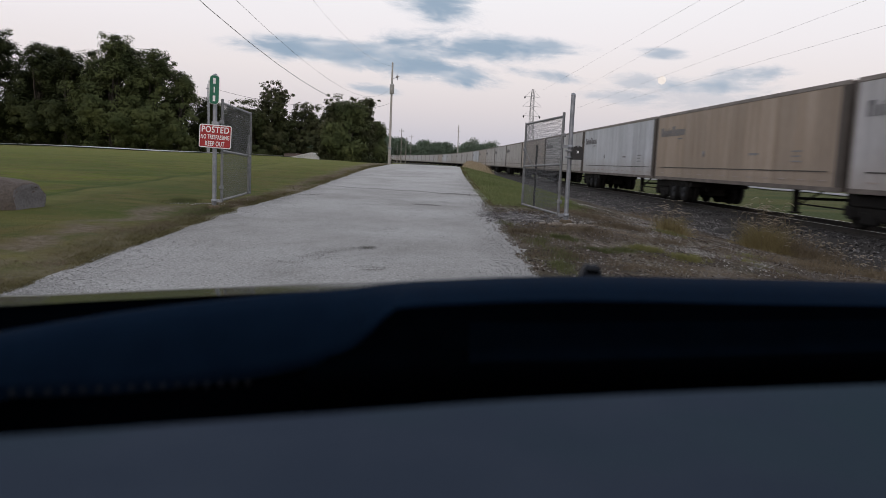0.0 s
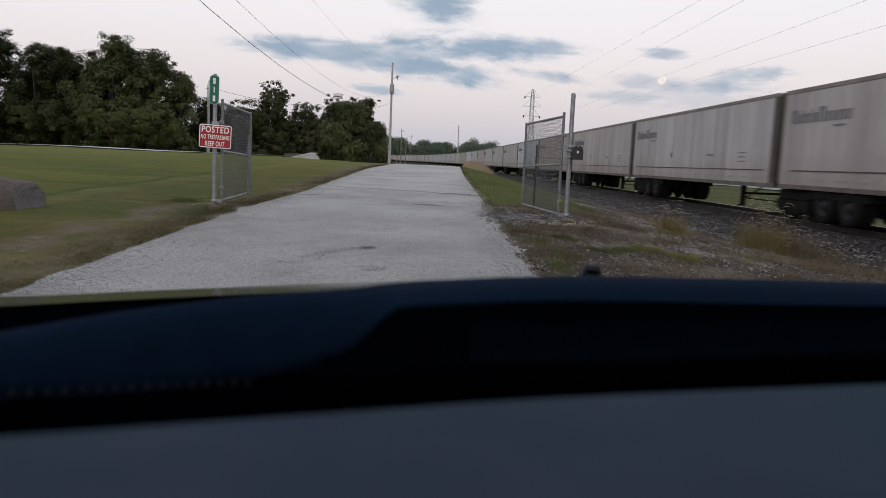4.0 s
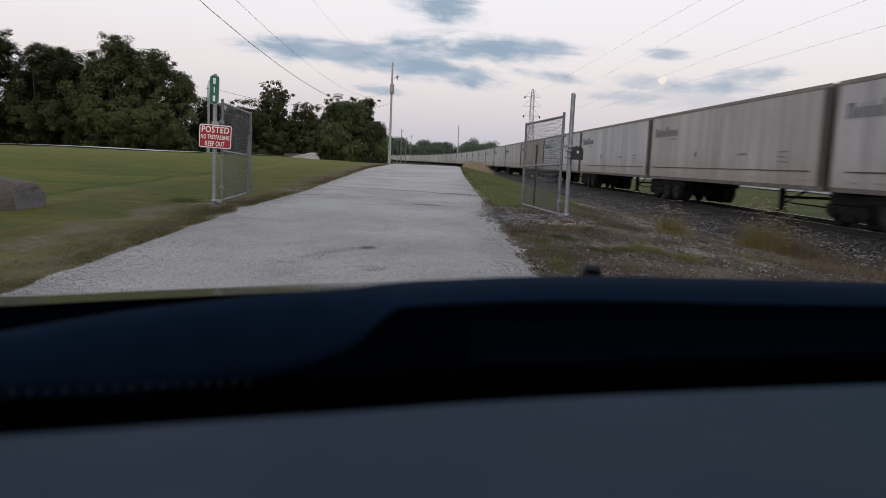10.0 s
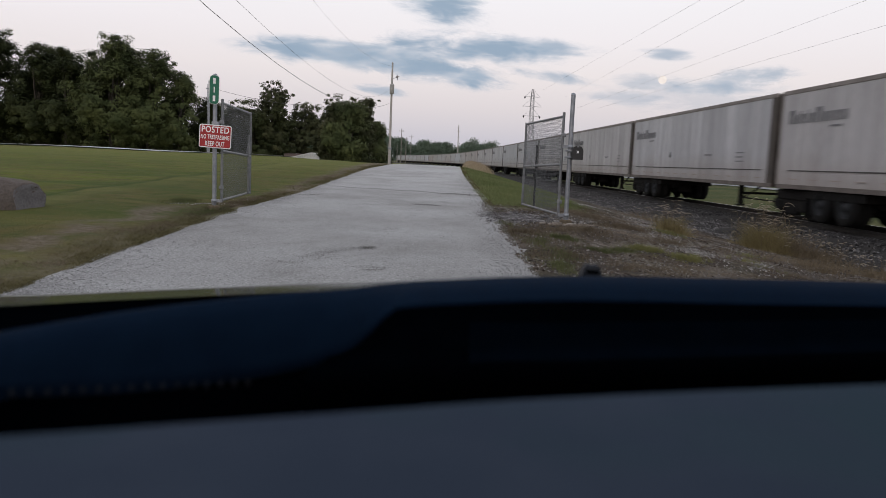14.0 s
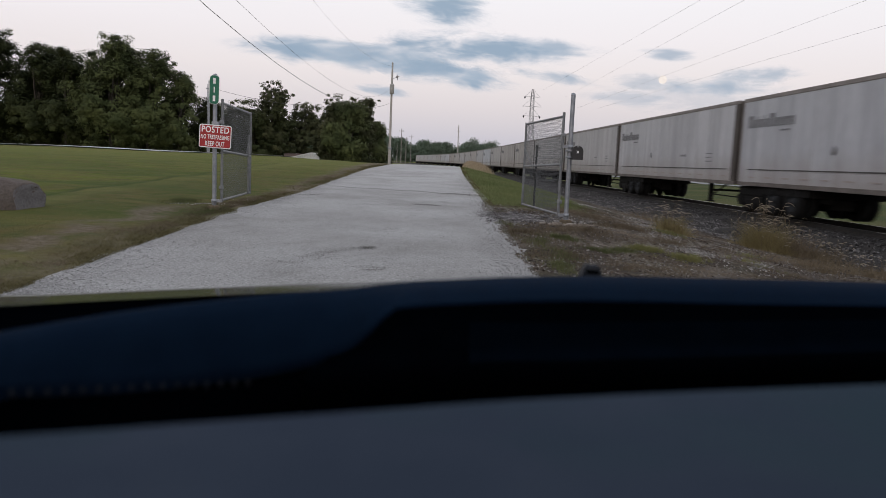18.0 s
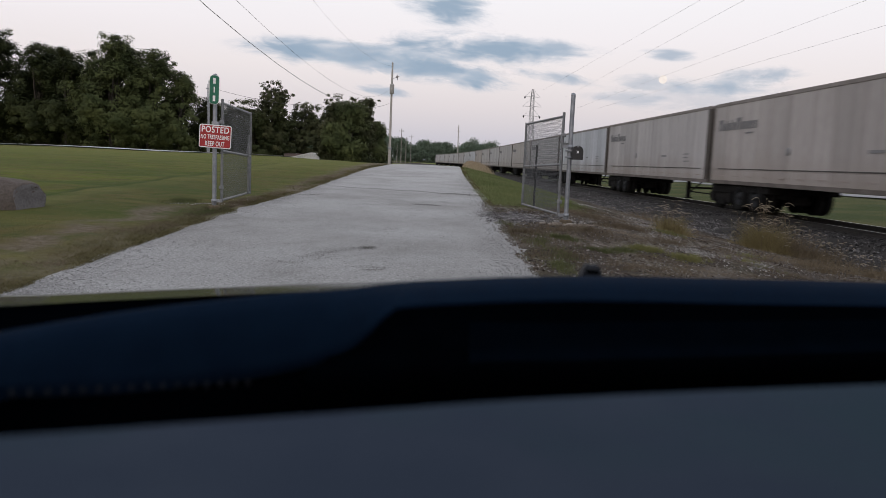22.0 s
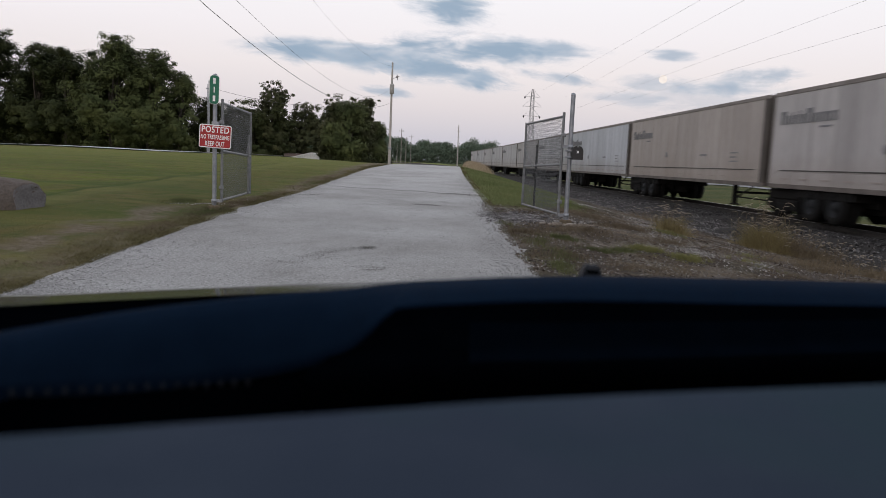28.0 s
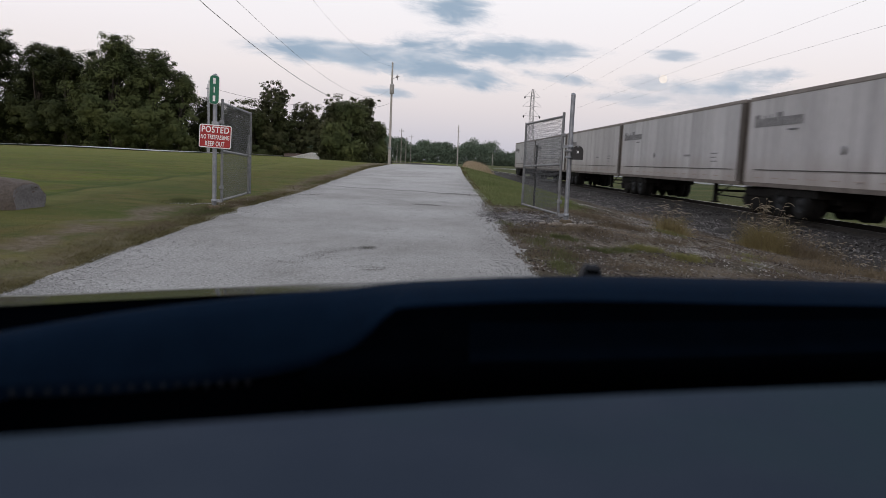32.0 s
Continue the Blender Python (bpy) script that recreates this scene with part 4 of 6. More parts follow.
    wheel = Geo().lathe([(0.0, -0.10), (0.13, -0.09), (0.15, -0.055), (0.34, -0.045), (0.36, -0.07), (0.42, -0.065), (0.425, 0.03), (0.45, 0.045), (0.45, 0.07), (0.1, 0.07)], "x", 24).mesh("wheel", M_UNDER)
    for y in (0.15, -1.35):
        part("axle", Geo().tube((-0.7, y, 0.425), (0.7, y, 0.425), 0.07, n=8), M_UNDER, bogie)
        for x, turn in ((-0.76, 0), (0.76, 180)):
            o = part("wheel", wheel, None, bogie)
            o.matrix_local = pose(x, y, 0.425, 0, 0, turn)
    # road tandem, its tyres carried clear of the rail
    tan = part("road_tandem", Geo().box(-1.20, 1.20, -4.75, -1.70, 0.70, 0.93, 0.02), M_UNDER, t)
    for x in (-0.55, 0.55):
        part("frame_rail", Geo().box(x - 0.07, x + 0.07, -4.9, -1.8, 0.55, 0.74, 0.02), M_UNDER, tan)
    for y in (-2.6, -3.86):
        part("axle", Geo().box(-0.95, 0.95, y - 0.08, y + 0.08, 0.46, 0.66, 0.01), M_UNDER, tan)
    part("air_tank", Geo().box(-0.35, 0.35, -4.6, -1.9, 0.36, 0.72, 0.08), M_UNDER, tan)
    part("crossmember", Geo().box(-1.05, 1.05, -2.2, -1.7, 0.30, 0.75, 0.04), M_UNDER, tan)
    tyre = Geo().lathe([(0.30, -0.13), (0.44, -0.14), (0.505, -0.10), (0.51, 0), (0.505, 0.10), (0.44, 0.14), (0.30, 0.13)], "x", 24).mesh("tyre", M_TYRE)
    hub = Geo().lathe([(0.0, -0.13), (0.10, -0.13), (0.12, -0.06), (0.22, -0.02), (0.28, -0.06), (0.31, -0.135), (0.31, 0.12), (0.0, 0.12)], "x", 20).mesh("hub", M_RIM)
    for y in (-2.6, -3.86):
        for x in (-1.10, -0.80, 0.80, 1.10):
            o = part("tyre", tyre, None, tan)
            o.matrix_local = pose(x, y, 0.55)
            if x == -1.10:
                h = part("hub", hub, None, tan)
                h.matrix_local = pose(x, y, 0.55)
    for x in (-1.22, 0.62):
        part("mud_flap", Geo().box(x, x + 0.60, -1.93, -1.91, 0.22, 0.72), M_TYRE, t)
    return t


TRAILERS = {}


def make_train():
    first = make_trailer()
    for k in sorted(DIRT):
        tr = first if k == 44 else copy_thing(first, pose(TRACK_X, 0, RAIL_Z))
        d = DIRT[k]
        col = np.array((0.530, 0.556, 0.610)) * (1 - d) + np.array((0.352, 0.286, 0.233)) * d
        for o in tr.children_recursive:
            o.color = (*col, 1)
        word = "bluish white" if d < 0.2 else "light grey" if d < 0.38 else "beige-grey" if d < 0.62 else "tan-stained"
        tagged(tr, "%s box van trailer riding on rail wheels" % word, "rail trailer", "train of trailers")
        TRAILERS[k] = tr
    return first


make_train()


def trailer_pose(u):
    """Pose of a trailer whose rear end is u metres along the track."""
    x0, y0, _ = track(u)
    x1, y1, _ = track(u - LENGTH)
    return pose(x0, y0, RAIL_Z, 0, 0, math.degrees(math.atan2(-(x0 - x1), y0 - y1)))


def motions():
    steps = [0, 2, 4, 6, 8, 10, 12, 14, 16, 18, 20, 22, 24, 26, 28, 30, 32]
    for k, tr in TRAILERS.items():
        walk(tr, [(t, trailer_pose(2.93 + k * PITCH - run(t))) for t in steps])
    for cl, p, drift in CLOUDS:
        walk(cl, [(t, Matrix.Translation(Vector(drift) * (t / 32)) @ p) for t in (0, 8, 16, 24, 32)])
    walk(MOON, [(t, Matrix.Translation((4.5 * t / 32, 0, 4.5 * t / 32)) @ MOON_POSE) for t in (0, 16, 32)])


# ================= places of cables, dashboard and clouds =================
# ends of the high conductors
WIRES_RIGHT = [((49.906, 330.000, 33.860), (41.363, 26.503, 27.369)),
               ((59.868, 330.000, 31.432), (45.024, 20.869, 27.811)),
               ((65.078, 330.000, 26.850), (68.379, 14.750, 30.051)),
               ((74.419, 330.000, 27.271), (69.488, 15.918, 24.634))]
WIRES_LEFT = [((-3.600, 75.000, 6.840), (-10.39, -25.0, 16.46), 5.76, 0.011),
              ((-3.600, 75.000, 8.200), (-4.97, -25.0, 9.32), 4.11, 0.0045),
              ((-3.440, 75.000, 10.400), (-13.20, -25.0, 30.15), 7.66, 0.005),
              ((-16.773, 60.000, 6.336), (-14.786, 90.000, 7.264), 0.25, 0.014)]
# the dashboard's leading lines, from one side of the car to the other
NEAR_EDGE = [(-0.90, 0.15), (-0.60, 0.23), (-0.38, 0.293), (-0.26, 0.331), (-0.197, 0.352), (-0.149, 0.367), (-0.041, 0.402), (0.091, 0.443), (0.325, 0.499), (0.492, 0.538), (0.83, 0.60)]
PAD_FOOT = [(-0.98, 0.40, 1.225), (-0.383, 0.490, 1.225), (-0.316, 0.568, 1.214), (-0.255, 0.627, 1.201), (-0.197, 0.672, 1.197), (-0.128, 0.714, 1.199), (-0.077, 0.742, 1.209),
            (-0.052, 0.771, 1.221), (-0.029, 0.795, 1.238), (-0.003, 0.810, 1.243), (0.176, 0.890, 1.241), (0.426, 0.990, 1.227), (0.72, 1.085, 1.216)]
PAD_CREST = [(-1.0, 0.43, 1.244), (-0.404, 0.520, 1.244), (-0.333, 0.600, 1.249), (-0.269, 0.663, 1.254), (-0.204, 0.713, 1.257), (-0.138, 0.758, 1.260), (-0.079, 0.797, 1.260),
             (-0.045, 0.839, 1.259), (-0.014, 0.866, 1.259), (0.016, 0.879, 1.260), (0.186, 0.950, 1.261), (0.448, 1.050, 1.252), (0.745, 1.145, 1.242)]
RECESS_LIP = [(-0.098, 0.66, 1.203), (-0.05, 0.68, 1.206), (0.051, 0.70, 1.210), (0.151, 0.74, 1.205), (0.283, 0.79, 1.200), (0.569, 0.88, 1.194), (0.80, 0.94, 1.191)]
BONNET_EDGE = [(-1.13, 1.111, 1.1395), (-0.741, 1.180, 1.1395), (-0.507, 1.250, 1.1472), (-0.314, 1.300, 1.1553), (-0.144, 1.350, 1.1602), (0.286, 1.450, 1.1708), (0.667, 1.517, 1.1708)]
CAR_TURN = 10.0
STITCH = ((-0.2795, 0.493, 1.234), (-0.132, 0.585, 1.220))
NOZZLE = pose(0.2876, 1.2500, 1.2146, 0, 2.5, 0)
# centre across and up, half width and height, density, tilt
CLOUD_ROWS = [(-563, 413, 320, 70, 0.95, 3),
              (-345, 410, 400, 66, 0.90, 3),
              (-95, 378, 420, 84, 1.00, 5),
              (158, 455, 517, 86, 1.00, 1),
              (410, 470, 320, 52, 0.85, 2),
              (30, 612, 247, 99, 1.00, 8),
              (938, 470, 150, 34, 0.75, 0),
              (1140, 354, 330, 48, 0.75, -2),
              (1330, 412, 240, 48, 0.70, -4),
              (840, 362, 150, 50, 0.50, 0),
              (812, 295, 247, 40, 0.45, 0),
              (-210, 283, 160, 30, 0.70, 5),
              (494, 372, 250, 36, 0.75, 6),
              (130, 345, 250, 56, 1.00, 6),
              (1120, 330, 520, 110, 0.30, -2)]
MOON_POSE = pose(891.8, 2900.0, 344.3)


# ================= gate and signs =================
def text_mesh(body, size, material, name="lettering", space=1.0, bold=0.0):
    """Raised lettering in the built-in font, centred, in the x-z plane facing -y."""
    cu = bpy.data.curves.new(name, "FONT")
    cu.body, cu.size, cu.align_x, cu.align_y, cu.extrude, cu.space_character, cu.offset = body, size, "CENTER", "CENTER", 0.001, space, bold
    tmp = bpy.data.objects.new(name, cu)
    scene.collection.objects.link(tmp)
    me = bpy.data.meshes.new_from_object(tmp)
    bpy.data.objects.remove(tmp)
    me.transform(Euler((radians(90), 0, 0)).to_matrix().to_4x4())
    me.materials.clear()
    me.materials.append(material)
    return me


def rounded(w, h, r, y0, y1, n=6):
    """A rounded plate in the x-z plane."""
    pts = []
    for cx, cz, a0 in ((w / 2 - r, h / 2 - r, 0), (-w / 2 + r, h / 2 - r, 90), (-w / 2 + r, -h / 2 + r, 180), (w / 2 - r, -h / 2 + r, 270)):
        pts += [(cx + r * math.cos(radians(a0 + 90 * k / n)), cz + r * math.sin(radians(a0 + 90 * k / n))) for k in range(n + 1)]
    m = len(pts)
    v = [(x, y0, z) for x, z in pts] + [(x, y1, z) for x, z in pts]
    return Geo().add(v, [tuple(range(m)), tuple(reversed(range(m, 2 * m)))] + [(k, k + m, (k + 1) % m + m, (k + 1) % m) for k in range(m)])


def chain_link(g, L, H, pitch=0.076, r=0.0027):
    """Woven diamond wires filling 0..L by 0..H in the local x-z plane."""
    n = int((L + H) / pitch)
    for k in range(1, n):
        s = k * pitch
        for flip in (False, True):
            x0, z0, x1, z1 = max(0, s - H), min(s, H), min(s, L), max(0, s - L)
            if flip:
                x0, x1 = L - x0, L - x1
            y = 0.003 if flip else -0.003
            if abs(x1 - x0) > 0.02:
                g.tube((x0, y, z0), (x1, y, z1), r, r, 3, False)


def make_gate(name, m, L, H, label, leg_at, bar, mid=None):
    """A gate leaf of galvanised tube with woven wire; hinge edge at x = 0."""
    t = thing(name, m, label, "gate", "pair of gates")
    R = 0.024
    for x in (0.0, L):
        part("upright_tube", Geo().tube((x, 0, 0), (x, 0, H + (0.04 if x == 0 else 0.0)), R, n=10), M_GATE, t)
    mid = mid or (0.40 * H, 0.40 * H)
    for z, z2 in ((0.03, 0.03), mid, (H - 0.03, H - 0.03)):
        part("cross_tube", Geo().tube((0, 0, z), (L, 0, z2), R * 0.9, n=10), M_GATE, t)
    part("truss_rod", Geo().tube((L - 0.02, 0.02, H * 0.70), (leg_at, 0.02, H * 0.45), 0.010, n=6), M_GATE, t)
    g = Geo()
    chain_link(g, L - 0.04, H - 0.06)
    ob = part("chain_link_mesh", g, M_WIRE, t, "woven grey wire diamonds")
    ob.location = (0.02, 0, 0.03)
    part("drop_bar", Geo().tube((leg_at, -0.035, 0.02), (leg_at, -0.035, H * 0.72), 0.020, n=8), bar, t, "drop bolt bar")
    g = Geo()
    for z in (0.25, H - 0.35):
        g.box(-0.10, 0.03, -0.03, 0.03, z - 0.03, z + 0.03, 0.008)
    part("hinge", g, M_GATE, t)
    return t


GZ = 0.53
# left leaf, its hinge post, and the sign post in front of it
la = math.degrees(math.atan2(3.0, -0.20))
make_gate("chain_link_gate", pose(-3.44, 13.05, GZ + 0.02, 0, 0, la), 3.0, 1.70, "open galvanised chain-link gate leaf beside the sign posts", 2.55, M_GATE, (0.87, 0.79))
ra = math.degrees(math.atan2(3.0, -0.24))
make_gate("chain_link_gate", pose(2.37, 13.05, GZ + 0.02, 0, 0, ra), 3.0, 1.74, "open galvanised chain-link gate leaf beside the mailbox post", 2.05, M_UNDER, (0.89, 0.83))


def make_post(x, y, top, r, label, base=0.10, gz=None, side=1):
    z = ground_z(x, y) if gz is None else gz
    t = thing("gate_post", pose(x, y, z), label, "post", "gate posts")
    part("pipe", Geo().tube((0, 0, -0.3), (0, 0, top - z), r, n=16).lathe([(r + 0.002, 0), (r * 0.8, 0.03), (0.001, 0.04)], "z", 16, (0, 0, top - z)), M_GALV, t)
    part("footing", Geo().lathe([(0.0, -0.005), (base * 0.8, -0.008), (base, -0.03), (base, -0.1)], "z", 14), M_DIRT, t)
    g = Geo()
    for z1 in (0.07, 1.25):
        g.lathe([(r, -0.03), (r + 0.012, -0.03), (r + 0.012, 0.03), (r, 0.03)], "z", 14, (0, 0, z1))
        a, b = sorted((side * (r - 0.01), side * (r + 0.09)))
        g.box(a, b, -0.02, 0.02, z1 - 0.025, z1 + 0.025)
    part("hinge_band", g, M_GALV, t)
    return t


make_post(-3.545, 12.98, 2.66, 0.036, "galvanised steel pipe post carrying two signs", gz=0.50)
make_post(2.50, 13.0, 2.62, 0.039, "tall galvanised steel pipe post with a mailbox on it", 0.11, gz=0.50, side=-1)

# white-bordered warning sign
def make_sign():
    w, h = 0.535, 0.385
    t = thing("warning_sign", pose(-3.515, 12.895, 1.655, 0, 2.4, 0), "red and white no trespassing sign bolted to a pipe post", "sign")
    part("plate", rounded(w, h, 0.03, 0.0, 0.006), M_WHITE, t)
    rim = part("face", rounded(w - 0.028, h - 0.028, 0.022, -0.003, 0.001), M_RED, t, "red field")
    for body, size, z, sp, bold in (("POSTED", 0.455, 0.112, 0.105, 0), ("NO TRESPASSING", 0.475, -0.012, 0.075, 0), ("KEEP OUT", 0.320, -0.122, 0.082, 0)):
        me = text_mesh(body, 0.1, M_WHITE, "lettering", 1.1, 0.0015)
        co = np.array([v.co for v in me.vertices])
        lo, hi = co.min(0), co.max(0)
        me.transform(Matrix.Diagonal((size / (hi[0] - lo[0]), 1, sp / (hi[2] - lo[2]), 1)) @ Matrix.Translation((-(lo[0] + hi[0]) / 2, 0, -(lo[2] + hi[2]) / 2)))
        ob = part("lettering", me, None, t, "white lettering")
        ob.location = (0, -0.005, z)
    g = Geo()
    for z in (-0.13, 0.145):
        g.tube((-0.02, -0.008, z), (-0.02, 0.0, z), 0.010, n=8)
    part("bolt", g, M_GALV, t)
    part("bracket", Geo().box(-0.075, 0.05, 0.006, 0.05, 0.19, 0.25, 0.008).box(-0.045, 0.02, 0.006, 0.06, -0.15, -0.10), M_GALV, t)


make_sign()


def make_plate():
    t = thing("number_plate", pose(-3.545, 12.925, 2.43, 0, 1.2, 0), "tall green marker plate with white bars on a post", "sign")
    w, h = 0.165, 0.48
    part("plate", rounded(w, h, 0.06, 0.0, 0.004), M_WHITE, t, "white edge")
    part("face", rounded(w - 0.012, h - 0.012, 0.055, -0.003, 0.001), M_GREEN, t, "green face")
    for z, ww in ((0.145, 0.042), (0.0, 0.020), (-0.145, 0.042)):
        part("bar", Geo().box(-ww / 2, ww / 2, -0.005, -0.002, z - 0.047, z + 0.047, 0.0), M_WHITE, t, "white bar")


make_plate()


def make_mailbox():
    t = thing("mailbox", pose(2.485, 12.93, 1.535, 0, 0, 0), "black domed metal mailbox clamped to a pipe post", "mailbox")
    def arch(r0, h, y0, y1):
        pts = [(-r0, 0), (r0, 0)] + [(r0 * math.cos(a * math.pi / 12), h + r0 * math.sin(a * math.pi / 12)) for a in range(13)]
        m = len(pts)
        v = [(x, y0, z) for x, z in pts] + [(x, y1, z) for x, z in pts]
        return Geo().add(v, [tuple(range(m)), tuple(reversed(range(m, 2 * m)))] + [(k, k + m, (k + 1) % m + m, (k + 1) % m) for k in range(m)])
    b = part("body", arch(0.088, 0.14, 0.0, 0.46), M_BLACK, t)
    b.location = (0.11, -0.12, 0)
    d = part("door", arch(0.094, 0.142, -0.018, 0.004), M_BLACK, t)
    d.location = (0.11, -0.12, -0.004)
    part("number_bar", Geo().box(0.093, 0.127, -0.146, -0.1385, 0.105, 0.145), M_WHITE, t, "small pale bar")
    part("latch", Geo().box(0.095, 0.125, -0.165, -0.138, 0.205, 0.225, 0.004), M_GALV, t)
    part("clamp", Geo().box(-0.06, 0.05, -0.03, 0.12, 0.02, 0.05, 0.004).box(-0.06, 0.05, -0.03, 0.12, 0.13, 0.16, 0.004), M_GALV, t)


make_mailbox()


def make_rock():
    """A blunt sandstone block, one end sheared off."""
    bm = bmesh.new()
    bmesh.ops.create_icosphere(bm, subdivisions=5, radius=1.0)
    cut = Vector((0.95, -0.30, 0.12)).normalized()
    for v in bm.verts:
        p = v.co.copy()
        q = Vector((math.copysign(abs(p.x) ** 0.55, p.x), math.copysign(abs(p.y) ** 0.85, p.y), math.copysign(abs(p.z) ** 0.80, p.z)))
        nn = noise.fractal(p * 1.7, 1.0, 2.0, 5)
        over = q.dot(cut) - 0.86
        if over > 0:
            q -= cut * over * 0.92
        q *= 1 + 0.055 * nn
        v.co = Vector((q.x * 0.72, q.y * 0.44, q.z * 0.41))
    me = bpy.data.meshes.new("boulder")
    bm.to_mesh(me)
    bm.free()
    me.materials.append(M_ROCK)
    me.materials.append(M_ROCK_CUT)
    for fc in me.polygons:
        fc.material_index = int(fc.normal.dot(Vector((0.95, -0.30, 0.12)).normalized()) > 0.88)
    me.polygons.foreach_set("use_smooth", [True] * len(me.polygons))
    ob = solo("boulder", me, None, "blunt brown and grey boulder lying on the lawn", "rock")
    ob.matrix_world = pose(-6.73, 12.1, ground_z(-6.73, 12.1) + 0.07, 0, 4, 4)


make_rock()


def make_rubble(x, y, w, d, h, turn, seed):
    """A broken slab of old concrete."""
    rnd = random.Random(seed)
    n = 7
    ring = [(w * (0.7 + 0.3 * rnd.random()) * math.cos(k * math.tau / n), d * (0.7 + 0.3 * rnd.random()) * math.sin(k * math.tau / n)) for k in range(n)]
    v = [(a, b, -0.06) for a, b in ring] + [(a * 0.97, b * 0.97, h * (0.8 + 0.3 * rnd.random())) for a, b in ring]
    g = Geo().add(v, [tuple(reversed(range(n))), tuple(range(n, 2 * n))] + [(k, (k + 1) % n, n + (k + 1) % n, n + k) for k in range(n)])
    ob = solo("concrete_slab", g, M_RUBBLE, "broken flat piece of stained concrete by the post", "concrete", "rubble by the post")
    ob.matrix_world = pose(x, y, ground_z(x, y), 0, 0, turn)


for i, (x, y, w, d, h, turn) in enumerate([(2.30, 12.74, 0.10, 0.08, 0.045, 10), (2.55, 12.68, 0.12, 0.09, 0.035, -8), (2.08, 12.90, 0.08, 0.07, 0.03, 30), (2.74, 12.80, 0.08, 0.07, 0.03, 5),
                                            (2.42, 12.58, 0.07, 0.05, 0.03, 50), (2.18, 12.72, 0.05, 0.04, 0.03, 80), (2.66, 12.58, 0.06, 0.04, 0.025, 20), (2.86, 12.70, 0.05, 0.04, 0.02, 65)]):
    make_rubble(x, y, w, d, h, turn, i)


# ================= poles, pylon and cables =================
def make_pole(x, y, top, r, label, material=M_POLE, arms=(), kind="utility_pole"):
    z = ground_z(x, y)
    t = thing(kind, pose(x, y, z), label, "utility pole", "poles")
    part("shaft", Geo().tube((0, 0, -0.5), (0, 0, top - z), r, r * 0.55, 12), material, t)
    for az, half in arms:
        part("crossarm", Geo().box(-half, half, -0.06, 0.06, az - z - 0.06, az - z + 0.06), material, t)
        g = Geo()
        for sx in (-half + 0.1, half - 0.1):
            g.lathe([(0.02, 0), (0.06, 0.05), (0.03, 0.1), (0.06, 0.16), (0.0, 0.2)], "z", 8, (sx, 0, az - z + 0.06))
        part("insulator", g, M_CONCRETE, t)
    return t


P1 = (-3.40, 75.0)
pole = make_pole(P1[0], P1[1], 10.75, 0.145, "tall pale wooden utility pole with a transformer near its top")
pz = ground_z(*P1)
tr = part("transformer", Geo().lathe([(0.0, 0), (0.19, 0.02), (0.215, 0.08), (0.215, 0.85), (0.17, 0.95), (0.0, 1.0)], "z", 16, (0.03, -0.33, 7.7 - pz)), M_CONCRETE, pole, "grey transformer can")
part("bushing", Geo().lathe([(0.04, 0), (0.08, 0.1), (0.04, 0.2), (0.07, 0.3), (0.0, 0.35)], "z", 8, (0.03, -0.33, 8.68 - pz)), M_CONCRETE, tr)
part("fuse_bracket", Geo().tube((0, 0, 9.2 - pz), (0.5, -0.1, 9.35 - pz), 0.03, n=6).tube((0.55, -0.1, 9.1 - pz), (0.5, -0.1, 9.6 - pz), 0.04, n=6).box(0.36, 0.70, -0.16, -0.04, 9.38 - pz, 9.46 - pz), M_LATTICE, pole, "small cut-out fuse on a bracket")
part("pole_band", Geo().lathe([(0.19, 0), (0.21, 0.0), (0.21, 0.18), (0.19, 0.18)], "z", 12, (0, 0, 1.6)), M_GALV, pole)

make_pole(-6.9, 227, 10.6, 0.17, "distant wooden utility pole beside the track", M_POLE_DARK, arms=((9.9, 0.7),))
make_pole(-7.4, 307, 10.6, 0.19, "distant wooden utility pole beside the track", M_POLE_DARK, arms=((9.9, 0.8),))
make_pole(-7.6, 430, 15.6, 0.22, "distant wooden utility pole beside the track", M_POLE_DARK, arms=((14.6, 1.6),))
make_pole(-7.1, 200, 5.2, 0.13, "short distant wooden pole", M_POLE_DARK)
make_pole(13.2, 300, 15.9, 0.26, "distant pale wooden utility pole beyond the railway", arms=((13.4, 0.6), (11.2, 0.5), (14.8, 0.5)))
make_pole(47, 520, 9.0, 0.2, "distant wooden pole with a crossarm", arms=((6.0, 2.5),))
# two slender metal poles at the lawn's far edge
make_pole(-16.85, 60.0, 6.85, 0.095, "slender pale metal pole at the far edge of the lawn", M_GALV)
mp = make_pole(-17.06, 60.3, 6.6, 0.035, "thin pale metal pole with a short bracket", M_GALV)
part("bracket", Geo().box(-0.12, 0.10, -0.03, 0.03, 5.0, 5.06).box(-0.10, 0.18, -0.03, 0.03, 3.65, 3.75), M_GALV, mp)


